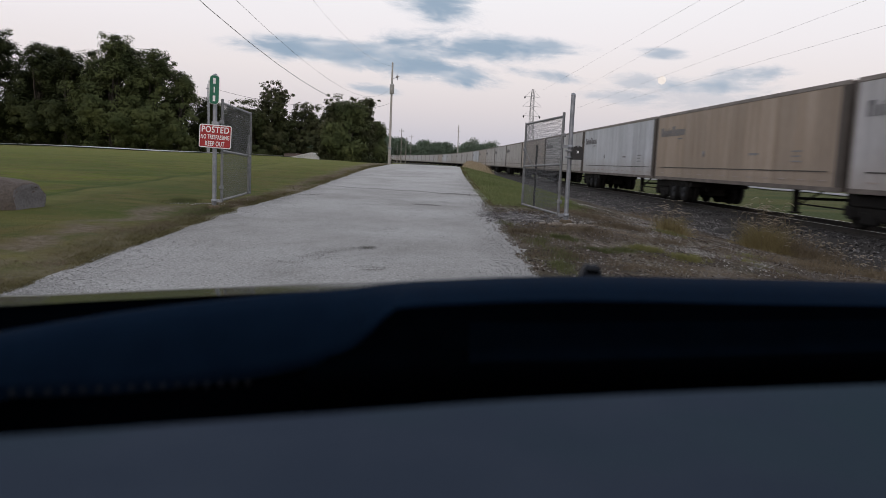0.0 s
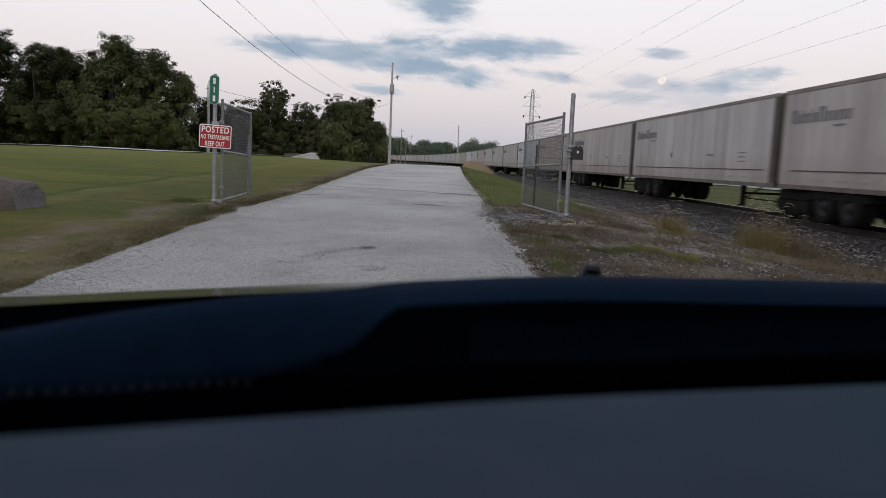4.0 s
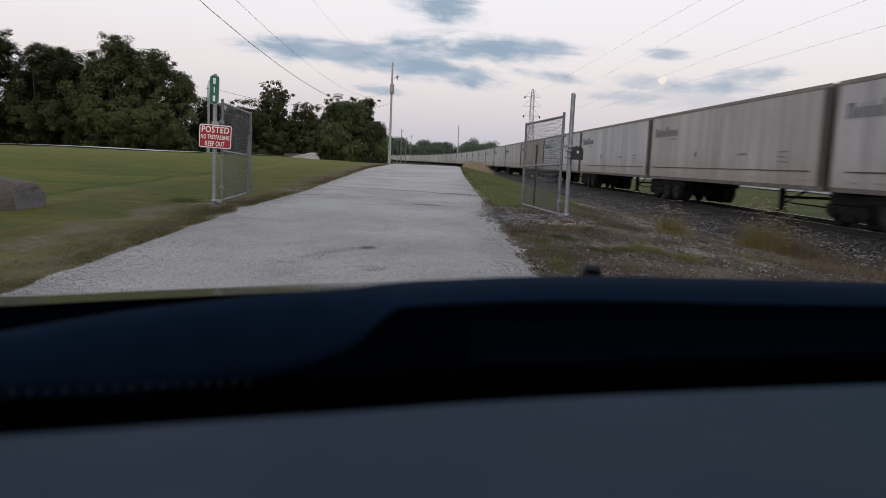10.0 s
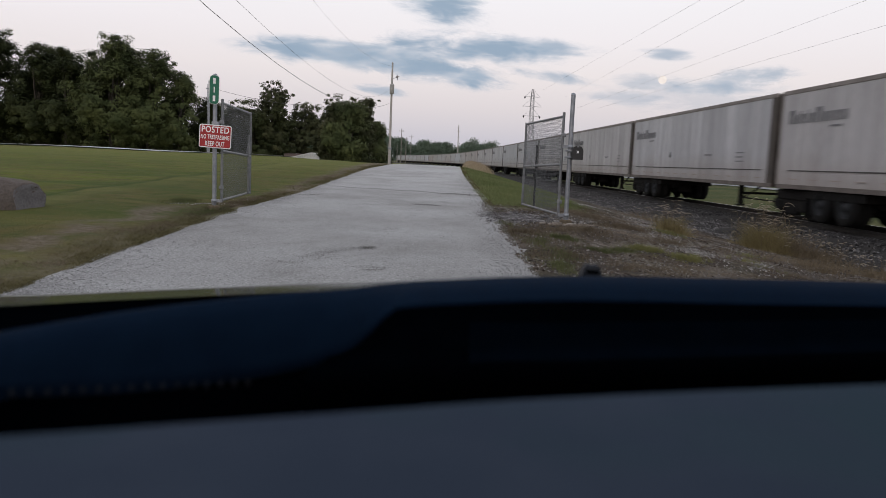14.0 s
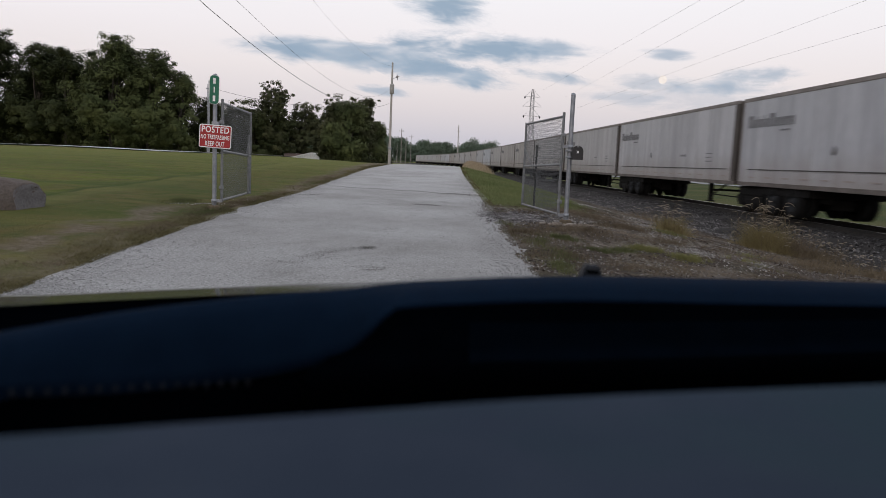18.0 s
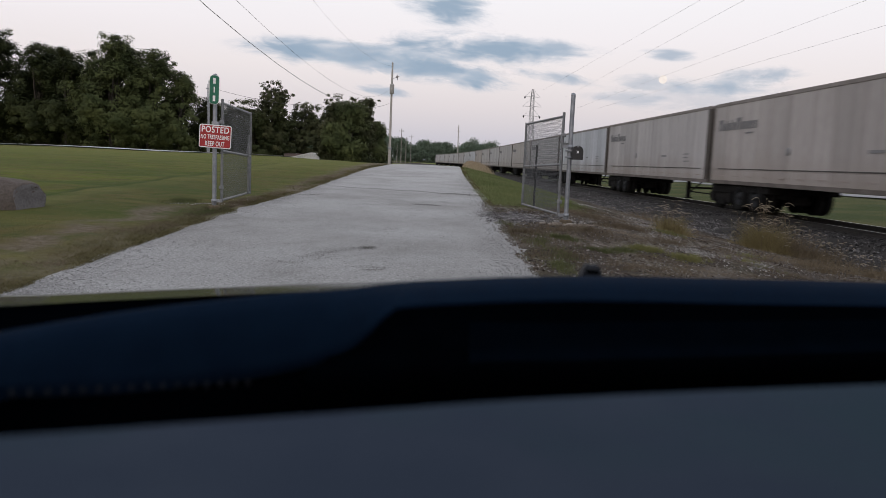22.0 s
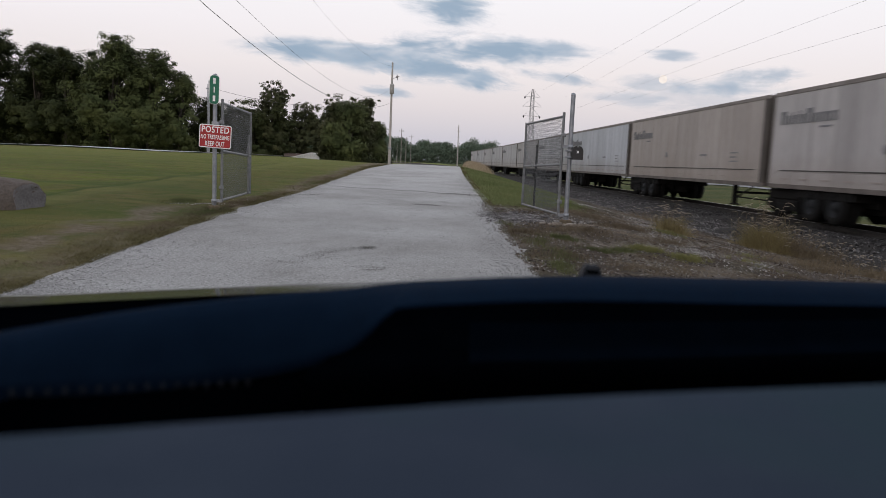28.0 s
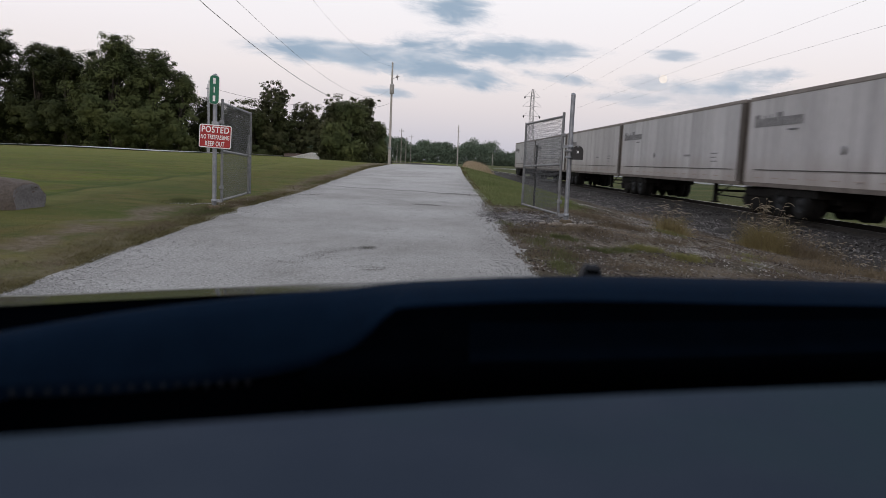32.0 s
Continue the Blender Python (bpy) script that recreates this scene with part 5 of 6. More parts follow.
def make_pylon(x, y, top):
    z = ground_z(x, y)
    H = top - z
    t = thing("transmission_tower", pose(x, y, z, 0, 0, 8), "tall grey steel lattice transmission tower", "pylon")
    hw = lambda h: np.interp(h, [0, 0.45 * H, 0.92 * H, H], [2.3, 0.95, 0.62, 0.34])
    for sx in (-1, 1):
        for sy in (-1, 1):
            g = Geo()
            hs = [0, 0.45 * H, 0.92 * H, H]
            g.path([(sx * hw(h), sy * hw(h), h) for h in hs], 0.085, 5)
            part("leg", g, M_LATTICE, t)
    g = Geo()
    levels = [0, 4.5, 8.5, 12, 15] + [15 + (H - 17) * k / 9 for k in range(1, 10)] + [H - 0.6]
    for a, b in zip(levels[:-1], levels[1:]):
        wa, wb = hw(a), hw(b)
        for s in (-1, 1):
            g.tube((-wa, s * wa, a), (wb, s * wb, b), 0.045, n=4).tube((wa, s * wa, a), (-wb, s * wb, b), 0.045, n=4)
            g.tube((s * wa, -wa, a), (s * wb, wb, b), 0.045, n=4).tube((s * wa, wa, a), (s * wb, -wb, b), 0.045, n=4)
            g.tube((-wb, s * wb, b), (wb, s * wb, b), 0.04, n=4)
    part("bracing", g, M_LATTICE, t)
    for az, reach, hung in ((H - 3.4, 3.5, (-1,)), (H - 7.6, 4.4, ()), (H - 11.8, 3.7, (-1, 1))):
        for s in (-1, 1):
            g = Geo()
            w = hw(az)
            g.tube((s * w, w, az), (s * reach, 0, az), 0.06, n=4).tube((s * w, -w, az), (s * reach, 0, az), 0.06, n=4)
            g.tube((s * hw(az + 3.0), 0, az + 3.0), (s * reach, 0, az), 0.045, n=4)
            arm = part("arm", g, M_LATTICE, t)
            if s in hung:
                part("insulator", Geo().lathe([(0.05, 0.2), (0.32, 0.05), (0.36, -0.35), (0.22, -0.75), (0.05, -0.9)], "z", 8, (s * reach, 0, az)), M_BLACK, arm)
    return t


tower = make_pylon(47.2, 340.0, 35.1)
bpy.context.view_layer.update()


def cable(holder, p0, p1, sag, r, material, label, n=24):
    pts = []
    for k in range(n + 1):
        a = k / n
        pts.append((p0[0] + (p1[0] - p0[0]) * a, p0[1] + (p1[1] - p0[1]) * a, p0[2] + (p1[2] - p0[2]) * a - 4 * sag * a * (1 - a)))
    ob = part("cable", Geo().path(pts, r, 5), material, holder, label)
    ob.matrix_parent_inverse = holder.matrix_world.inverted()
    return ob


# conductors from the tower to the next one far behind the car
for p0, p1 in WIRES_RIGHT:
    cable(tower, p0, p1, 0.0, 0.017, M_ALU, "thin high-voltage conductor strung from the lattice tower")
for p0, p1, sag, r in WIRES_LEFT:
    cable(pole, p0, p1, sag, r, M_CABLE, "dark sagging cable strung from the utility pole")


# ================= house beyond the lawn =================
def make_house(x, y, turn, L, D, H, R, roof_material, label, roof_label):
    """A low gabled house: L and D are half its length and depth, the gables stand at its ends."""
    z = ground_z(x, y) + 0.12
    t = thing("house", pose(x, y, z, 0, 0, turn), label, "house")
    for s in (-1, 1):
        part("wall", Geo().box(-L, L, s * D - 0.1, s * D + 0.1, 0, H), M_SIDING, t)
        ends = [(s * L - 0.1, -D, 0), (s * L - 0.1, D, 0), (s * L - 0.1, D, H), (s * L - 0.1, 0, H + R), (s * L - 0.1, -D, H)]
        v = ends + [(a + 0.2, b, c) for a, b, c in ends]
        part("gable_wall", Geo().add(v, [(4, 3, 2, 1, 0), (5, 6, 7, 8, 9)] + [(k, (k + 1) % 5, 5 + (k + 1) % 5, 5 + k) for k in range(5)]), M_SIDING, t)
        e, drop = 0.4, R * 0.4 / D
        v = [(-L - 0.3, s * (D + e), H - drop), (L + 0.3, s * (D + e), H - drop), (L + 0.3, 0, H + R), (-L - 0.3, 0, H + R)]
        v += [(a, b, c + 0.14) for a, b, c in v]
        part("roof_slope", Geo().add(v, [(0, 1, 2, 3), (7, 6, 5, 4), (0, 4, 5, 1), (2, 6, 7, 3), (1, 5, 6, 2), (0, 3, 7, 4)]), roof_material, t, roof_label)
    for k in (-0.5, 0.5):
        w = part("window", Geo().box(-L - 0.14, -L - 0.09, k * D - 0.4, k * D + 0.4, 0.9, 1.7, 0.01), M_SIDING, t)
        part("pane", Geo().box(-L - 0.16, -L - 0.142, k * D - 0.34, k * D + 0.34, 0.96, 1.64), M_BLACK, w)


make_house(-14.5, 104.5, 84, 3.6, 3.0, 1.72, 0.80, M_SIDING, "low white house with a shallow white gable behind trees", "pale metal roof")
make_house(-17.5, 103.5, 10, 1.1, 1.2, 1.75, 0.55, M_SHINGLE, "small white shed with a reddish brown shingle roof behind trees", "reddish brown shingles")


# ================= trees =================
def leaf_cloud(centers, radii, per, size, rnd, flat=0.75, middle=None):
    """Leaves scattered softly about clump centres: returns vertices, diamond faces and normals that follow the clumps."""
    n = len(centers) * per
    c = np.repeat(centers, per, 0)
    r = np.repeat(radii, per)
    d = np.clip(rnd.normal(size=(n, 3)), -1.55, 1.55)
    p = c + d * (0.52 * r)[:, None] * np.array((1, 1, flat))
    out = 0.55 * d + np.array((0, 0, 0.45))
    if middle is not None:
        q = c - np.asarray(middle)
        out = out + 0.9 * q / (np.linalg.norm(q, axis=1)[:, None] + 1e-6)
    face = out + 0.45 * rnd.normal(size=(n, 3))
    u = np.cross(face, rnd.normal(size=(n, 3)))
    u /= np.linalg.norm(u, axis=1)[:, None] + 1e-9
    w = np.cross(face, u)
    w /= np.linalg.norm(w, axis=1)[:, None] + 1e-9
    s = size * (0.6 + 0.8 * rnd.rand(n))[:, None]
    v = np.stack([p - u * s, p - w * s * 0.6, p + u * s, p + w * s * 0.6], 1).reshape(-1, 3)
    f = np.arange(4 * n).reshape(-1, 4)
    soft = out + 0.22 * face
    soft /= np.linalg.norm(soft, axis=1)[:, None] + 1e-9
    return v, f, np.repeat(soft, 4, 0)


def make_tree(x, y, top, width, seed, label, leaf=None, low=0.08, per=80, clumps=110, size=0.26, depth=None, z=None, puff=1.0, loose=0.28):
    """A broad-leaved tree: trunk and limbs, and a crown of leaf clumps with gaps."""
    rnd = np.random.RandomState(seed)
    gz = ground_z(x, y) if z is None else z
    H = top - gz
    t = thing("tree", pose(x, y, gz), label, "tree", "trees by the lawn")
    g = Geo()
    lean = rnd.uniform(-0.04, 0.04, 2) * H
    tr = 0.022 * H + 0.05
    trunk = [Vector((lean[0] * a * a, lean[1] * a * a, H * a)) for a in (-0.03, 0.12, 0.3, 0.5, 0.7)]
    for i in range(4):
        g.tube(trunk[i], trunk[i + 1], tr * (1 - 0.2 * i), tr * (0.8 - 0.2 * i), 9, False)
    centers, radii = [], []
    dep = depth or width
    lobes = []
    for k in range(15):
        a = k * 2.4 + rnd.uniform(-0.5, 0.5)
        h = 0.20 + 0.70 * ((k * 0.618 + rnd.uniform(-0.1, 0.1)) % 1.0)
        env = math.sin(math.pi * min(1.0, (h * 0.84 + 0.16))) ** 0.65
        q = rnd.uniform(0.45, 1.0)
        lobes.append(Vector((math.cos(a) * width * 0.40 * env * q, math.sin(a) * dep * 0.40 * env * q, H * h)))
    lobes.append(Vector((lean[0], lean[1], H * 0.92)))
    for p in lobes:
        b0 = trunk[1].lerp(trunk[3], rnd.uniform(0.1, 0.9))
        m = b0.lerp(p, 0.5) + Vector((0, 0, 0.04 * H))
        g.path([b0, m, p], [tr * 0.4, tr * 0.25, tr * 0.08], 6)
    part("trunk", g, M_BARK, t)
    for k in range(clumps):
        if k < clumps * (1 - loose):
            p = lobes[k % len(lobes)] + Vector(rnd.normal(size=3)) * ((0.085 if loose < 0.4 else 0.105) * width)
        else:
            h = low + (0.86 - low) * rnd.rand()
            env = max(0.3, math.sin(math.pi * min(1.0, h * 0.80 + 0.20))) ** 0.6
            a = rnd.uniform(0, math.tau)
            q = rnd.uniform(0.2, 1.0) ** 0.5
            p = Vector((math.cos(a) * width * 0.42 * env * q, math.sin(a) * dep * 0.42 * env * q, H * h))
        p.z = max(min(p.z, H * 0.975), H * low)
        centers.append(p)
        radii.append(rnd.uniform(0.35, 1.0) * (0.8 + 0.02 * H) * puff)
    v, f, nv = leaf_cloud(np.array(centers), np.array(radii), per, size, rnd, middle=(0, 0, 0.45 * H))
    part("crown", mesh_np("crown", v, f, leaf or M_LEAF, nv), None, t, "dense dark green foliage with small gaps")
    return t


DARK = "dark green broad-leaved tree at the far edge of the lawn"
AIRY = "open-crowned dark green tree with gaps in its foliage"
# x, y, top, width, clumps: the wood beyond the lawn, then the looser group by the lane
# three right-hand trees of the wood get paler leaves for the light on them
WOOD = [(-55.8, 100, 16.3, 9.0, 330, M_LEAF), (-49.6, 99, 14.0, 8.5, 300, M_LEAF), (-51.5, 107, 14.4, 11.0, 300, M_LEAF), (-45.4, 98, 13.6, 8.0, 290, M_LEAF),
        (-43.2, 104, 16.0, 6.0, 170, M_LEAF_AIRY), (-39.0, 96, 15.2, 9.0, 460, M_LEAF_PALE_LIT), (-34.8, 97, 13.6, 8.0, 400, M_LEAF_PALE_LIT), (-31.2, 98, 11.2, 5.6, 260, M_LEAF_PALE_LIT),
        (-28.6, 101, 8.2, 5.6, 220, M_LEAF), (-47.4, 109, 14.6, 9.0, 260, M_LEAF), (-54.5, 111, 15.6, 9.0, 260, M_LEAF), (-40.6, 108, 14.4, 7.0, 220, M_LEAF),
        (-53.0, 103, 11.0, 8.5, 320, M_LEAF), (-47.6, 104, 9.5, 6.5, 240, M_LEAF)]
GROUP = [(-25.6, 107, 8.8, 7.8, 250, M_LEAF_AIRY), (-20.8, 105, 11.5, 6.2, 250, M_LEAF_AIRY), (-23.2, 103, 6.6, 6.0, 220, M_LEAF), (-19.9, 105, 6.4, 5.4, 200, M_LEAF), (-17.2, 108, 8.8, 6.4, 230, M_LEAF_AIRY),
         (-13.6, 112, 9.4, 6.4, 240, M_LEAF_AIRY), (-11.2, 98, 9.4, 5.6, 260, M_LEAF_AIRY), (-9.5, 95, 8.0, 6.2, 320, M_LEAF_PALE_LIT), (-8.6, 100, 9.2, 6.0, 280, M_LEAF_AIRY), (-6.6, 101, 6.2, 4.4, 220, M_LEAF_PALE_LIT)]
for i, (x, y, top, width, cl, leaf) in enumerate(WOOD + GROUP):
    airy = leaf is M_LEAF_AIRY
    make_tree(x, y, top, width, 40 + i, AIRY if airy else DARK, leaf, low=0.10 if airy else 0.06, per=52 if airy else 105, clumps=int(cl * 2.0) if airy else cl, size=0.125 if airy else 0.135, puff=0.56 if airy else 0.95, loose=0.66 if airy else 0.28)


def undergrowth():
    """Low shrubs that close the foot of the wood."""
    rnd = np.random.RandomState(7)
    c = []
    for k in range(520):
        a = rnd.rand()
        x = -64 + 46 * a + rnd.uniform(-2, 2)
        y = 99 + 12 * rnd.rand() + 3 * a
        c.append((x, y, ground_z(x, y) + rnd.uniform(0.2, 3.4 if k % 2 else 8.5)))
    for k in range(70):
        x, y = rnd.uniform(-11.8, -5.0), rnd.uniform(94, 103)
        c.append((x, y, ground_z(x, y) + rnd.uniform(0.1, 1.6)))
    v, f, nv = leaf_cloud(np.array(c), rnd.uniform(0.7, 1.5, len(c)), 100, 0.15, rnd)
    solo("undergrowth", mesh_np("undergrowth", v, f, M_LEAF, nv), None, "dark green shrubs at the foot of the wood", "shrubs", kind="stuff")


undergrowth()


def far_woods():
    rnd = np.random.RandomState(17)
    c, r = [], []
    for k in range(4200):
        x = rnd.uniform(-110, 250) if k % 4 else rnd.uniform(-300, 500)
        y = 640 + 130 * rnd.rand() + 0.05 * abs(x)
        hgt = 16.5 + 2.0 * math.sin(x * 0.045) + 2.5 * math.sin(x * 0.13 + 1) + 1.5 * math.sin(x * 0.31 + 2)
        hgt += 4 * math.exp(-((x - 44) / 4) ** 2)
        if x < -8:
            hgt += 8 * min(1.0, (-8 - x) / 14)
        if x > 70:
            hgt -= 2
        c.append((x, y, -1 + max(3.0, hgt) * rnd.rand() ** 0.75))
        r.append(rnd.uniform(2.0, 4.4))
    # haze over the distant woods comes from their leaf colour
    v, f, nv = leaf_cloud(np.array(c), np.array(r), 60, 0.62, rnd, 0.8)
    solo("far_woods", mesh_np("far_woods", v, f, M_LEAF_FAR, nv), None, "distant green woods along the horizon, haze put into their colour", "woods", kind="stuff")


far_woods()


# ================= grass and weeds =================
def blades(x, y, z, h, lean, width, rnd):
    n = len(x)
    a = rnd.uniform(0, math.tau, n)
    dx, dy = np.cos(a), np.sin(a)
    b = rnd.uniform(0, math.tau, n)
    lx, ly = np.cos(b) * lean * h, np.sin(b) * lean * h
    p = np.stack([x, y, z], -1)
    side = np.stack([dx * width, dy * width, np.zeros(n)], -1)
    mid = p + np.stack([lx * 0.35, ly * 0.35, h * 0.6], -1)
    tip = p + np.stack([lx, ly, h], -1)
    v = np.stack([p - side, p + side, mid + side * 0.7, tip, mid - side * 0.7], 1).reshape(-1, 3)
    k = np.arange(n)[:, None] * 5
    f = k + np.array([[0, 1, 2, 4]])
    t = k + np.array([[4, 2, 3]])
    return v, f, t


def grass_mesh(name, x, y, h, lean, width, material, label, rnd, lift=0.0):
    v, f, t = blades(x, y, height(x, y) + lift, h, lean, width, rnd)
    tri = np.concatenate([f[:, [0, 1, 2]], f[:, [0, 2, 3]], t])
    return solo(name, mesh_np(name, v, tri, material), None, label, "grass", kind="stuff")


def make_grass():
    rnd = np.random.RandomState(31)
    # short fine grass of the lawn, thinning away from the lane
    n = 26000
    y = 6.3 + 7 * rnd.rand(n) ** 1.3
    x = road_mid(y) - ROAD_HALF - 0.05 - (1.5 + y * 0.5) * rnd.rand(n) ** 1.4
    keep = (np.abs(x + 4.3 + 0.25 * wob(x, y, 1.3)) > 0.34 * rnd.uniform(0.5, 1.5, n) * (y < 13)) & (wob(x, y, 1.9, 0.6) + wob(x, y, 0.7, 1.4) + rnd.uniform(-1.1, 1.1, n) > -0.1)
    x, y = x[keep], y[keep]
    n = len(x)
    grass_mesh("lawn_blades", x, y, rnd.uniform(0.006, 0.020, n), 2.2, 0.0030, M_LAWN_BLADE, "short mown green grass", rnd)
    # taller fringe along both road edges
    n = 34000
    y = 5.4 + 42 * rnd.rand(n) ** 1.7
    s = np.where((rnd.rand(n) < 0.6) | (y < 16.5), -1, 1)
    x = road_mid(y) + s * (ROAD_HALF - 0.04 + np.abs(rnd.normal(0, 0.27, n)))
    keep = wob(x, y, 2.1) + rnd.uniform(-0.6, 0.6, n) > -0.1
    x, y = x[keep], y[keep]
    grass_mesh("road_edge_grass", x, y, rnd.uniform(0.010, 0.040, len(x)), 2.0, 0.0018 + 0.00022 * y, M_BLADE, "ragged green grass along the lane", rnd)
    n = 34000
    y = 5.4 + 24 * rnd.rand(n) ** 1.5
    x = road_mid(y) - ROAD_HALF - 0.15 - np.abs(rnd.normal(0, 0.30, n))
    keep = wob(x, y, 1.4, 2.0) + rnd.uniform(-0.4, 0.4, n) > 0.1
    x, y = x[keep], y[keep]
    grass_mesh("dry_edge_grass", x, y, rnd.uniform(0.008, 0.028, len(x)), 2.2, 0.0035, M_DEAD, "brown dried grass along the lane", rnd)
    # low grass on the bank beyond the gate
    n = 60000
    y = 15.5 + 32 * rnd.rand(n) ** 1.6
    lo = road_mid(y) + ROAD_HALF + 0.15
    x = lo + (0.16 * y + 1.2 - lo) * rnd.rand(n)
    beyond = smooth(16.0, 17.2, y + 0.4 * wob(x, y, 1.7)) * smooth(0.16 * y + 1.0, 0.16 * y, x + 0.3 * wob(x, y, 1.1))
    keep = beyond > rnd.rand(n)
    x, y = x[keep], y[keep]
    grass_mesh("bank_grass", x, y, rnd.uniform(0.02, 0.07, len(x)), 1.0, 0.003 + 0.0002 * y, M_BANK, "low green grass on the bank", rnd)
    # mats of dead grass, then green and yellow-green ones, on the worn verge
    n = 60000
    y = 7.6 + 9.4 * rnd.rand(n) ** 1.3
    lo = road_mid(y) + ROAD_HALF + 0.15
    x = lo + (8.6 - lo) * rnd.rand(n)
    keep = wob(x, y * 1.4, 1.3, 0.7) + 0.8 * wob(x, y, 3.1, 1.0) + rnd.uniform(-0.35, 0.35, n) > 0.45
    x, y = x[keep], y[keep]
    grass_mesh("verge_dead_grass", x, y, rnd.uniform(0.012, 0.05, len(x)), 1.5, 0.0028, M_DEAD, "low mats of brown dead grass on the verge", rnd)
    for name, rows, h, w, mat, lb in (("verge_green", GREEN_MATS, 0.075, 0.0028, M_MAT, "low mats of green grass on the verge"),
                                      ("verge_brown", BROWN_MATS, 0.085, 0.0030, M_DEAD, "matted brown grass on the verge"),
                                      ("verge_straw", STRAW_MATS, 0.028, 0.0030, M_STRAW, "flattened pale straw on the verge"),
                                      ("verge_tan", TAN_MATS, 0.16, 0.0030, M_DRY, "thin tan grass on the verge"),
                                      ("verge_yellow", YELLOW_MATS, 0.09, 0.0028, M_YELLOWISH, "yellow-green tufts on the verge")):
        x, y = spots(rows, rnd)
        keep = wob(x, y, 3.3, 2.0) + 0.9 * wob(x, y, 9.1, 1.0) + rnd.uniform(-0.5, 0.5, len(x)) > -0.15
        x, y = x[keep], y[keep]
        grass_mesh(name, x, y, h * rnd.uniform(0.3, 1.0, len(x)), 0.9, w, mat, lb, rnd)
    # tall tan grass where the lane crests
    n = 5200
    x = rnd.uniform(2.75, 4.35, n)
    y = 50 + rnd.normal(0, 1.6, n)
    grass_mesh("tall_dry_grass", x, y, rnd.uniform(0.2, 0.62, n) * np.exp(-((x - 3.5) / 0.85) ** 4), 0.35, 0.012, M_TAN, "tall tan dry grass at the crest of the lane", rnd)


make_grass()


def make_weeds(x, y, spread, height_m, stems, seed, dry, label):
    """A clump of foxtail: arching stalks, long blades, nodding pale seed heads."""
    rnd = np.random.RandomState(seed)
    gz = ground_z(x, y)
    t = thing("foxtail_clump", pose(x, y, gz), label, "weeds", "trackside weeds")
    n = int(stems * 34)
    bx, by = rnd.normal(0, spread * 0.5, n), rnd.normal(0, spread * 0.5, n)
    zz = height(x + bx, y + by) - gz
    bh = height_m * rnd.uniform(0.10, 1.0, n) ** 1.3 * 0.72 * np.exp(-(bx ** 2 + by ** 2) / (spread * 1.3) ** 2)
    v, f, tt = blades(bx, by, zz, bh, 1.0, 0.0030, rnd)
    tri = np.concatenate([f[:, [0, 1, 2]], f[:, [0, 2, 3]], tt])
    part("foliage", mesh_np("foliage", v, tri, M_DRY if dry else M_WEED), None, t, kind="stuff")
    g, s = Geo(), Geo()
    for k in range(stems):
        sx, sy = rnd.normal(0, spread * 0.55), rnd.normal(0, spread * 0.45)
        h = height_m * rnd.uniform(0.45, 1.12) * math.exp(-((sx * sx + sy * sy) / (spread * 1.6) ** 2))
        a = rnd.uniform(0, math.tau)
        dx, dy = math.cos(a), math.sin(a)
        z0 = ground_z(x + sx, y + sy) - gz
        o = Vector((sx, sy, z0))
        pts = [o, o + Vector((dx * 0.05 * h, dy * 0.05 * h, h * 0.55)), o + Vector((dx * 0.16 * h, dy * 0.16 * h, h * 0.92))]
        g.path(pts, 0.0028, 3)
        L = (0.05 + 0.09 * height_m) * rnd.uniform(0.75, 1.3)
        q = pts[-1]
        prev = None
        droop = rnd.uniform(0.6, 1.6)
        for j, rr in enumerate((0.0030, 0.0060, 0.0070, 0.0052, 0.0020)):
            u = j / 4
            p = q + Vector((dx * L * u, dy * L * u, L * (0.55 * u - droop * 0.55 * u * u)))
            if prev is not None:
                s.tube(prev[0], p, prev[1], rr, 5, False)
            prev = (p, rr)
    part("stalk_tuft", g, M_DRY, t, kind="stuff")
    part("seed_tuft", s, M_SEED, t, "pale bristly seed heads", "stuff")


for i, (x, y, sp, hh, st, dry, lb) in enumerate([
        (7.50, 16.2, 0.52, 1.10, 84, False, "bushy green and tan foxtail weeds by the ballast"),
        (8.25, 16.3, 0.60, 0.84, 56, True, "tan foxtail weeds by the ballast"),
        (9.0, 16.4, 0.6, 0.50, 30, True, "thin tan foxtail weeds by the ballast"),
        (4.95, 14.7, 0.34, 0.62, 40, False, "golden dry weeds on the stony verge"),
        (6.2, 20.5, 0.7, 0.42, 14, True, "dry tan weeds beside the ballast"),
        (8.4, 14.6, 0.55, 0.50, 18, True, "low dry weeds beside the ballast"),
        (8.7, 13.6, 0.55, 0.45, 16, True, "low dry weeds beside the ballast"),
        (8.0, 12.6, 0.55, 0.38, 10, True, "low dry weeds beside the ballast")]):
    make_weeds(x, y, sp, hh, max(st, 6), 60 + i, dry, lb)


# ================= the car's dashboard and bonnet =================
def spline(pts, n):
    """Points along a smooth curve through a few given ones."""
    p = np.array(pts, dtype=float)
    t = np.linspace(0, len(p) - 1, n)
    out = []
    for u in t:
        i = min(int(u), len(p) - 2)
        a, b, c, d = p[max(i - 1, 0)], p[i], p[i + 1], p[min(i + 2, len(p) - 1)]
        s = u - i
        out.append(0.5 * (2 * b + (c - a) * s + (2 * a - 5 * b + 4 * c - d) * s * s + (3 * b - a - 3 * c + d) * s ** 3))
    return out


def loft(curves, n=60, sub=5):
    """A smooth sheet over several cross-car curves."""
    rows = [spline(c, n) for c in curves]
    cols = [spline([r[k] for r in rows], (len(rows) - 1) * sub + 1) for k in range(n)]
    return Geo().grid([[tuple(cols[k][j]) for k in range(n)] for j in range(len(cols[0]))])


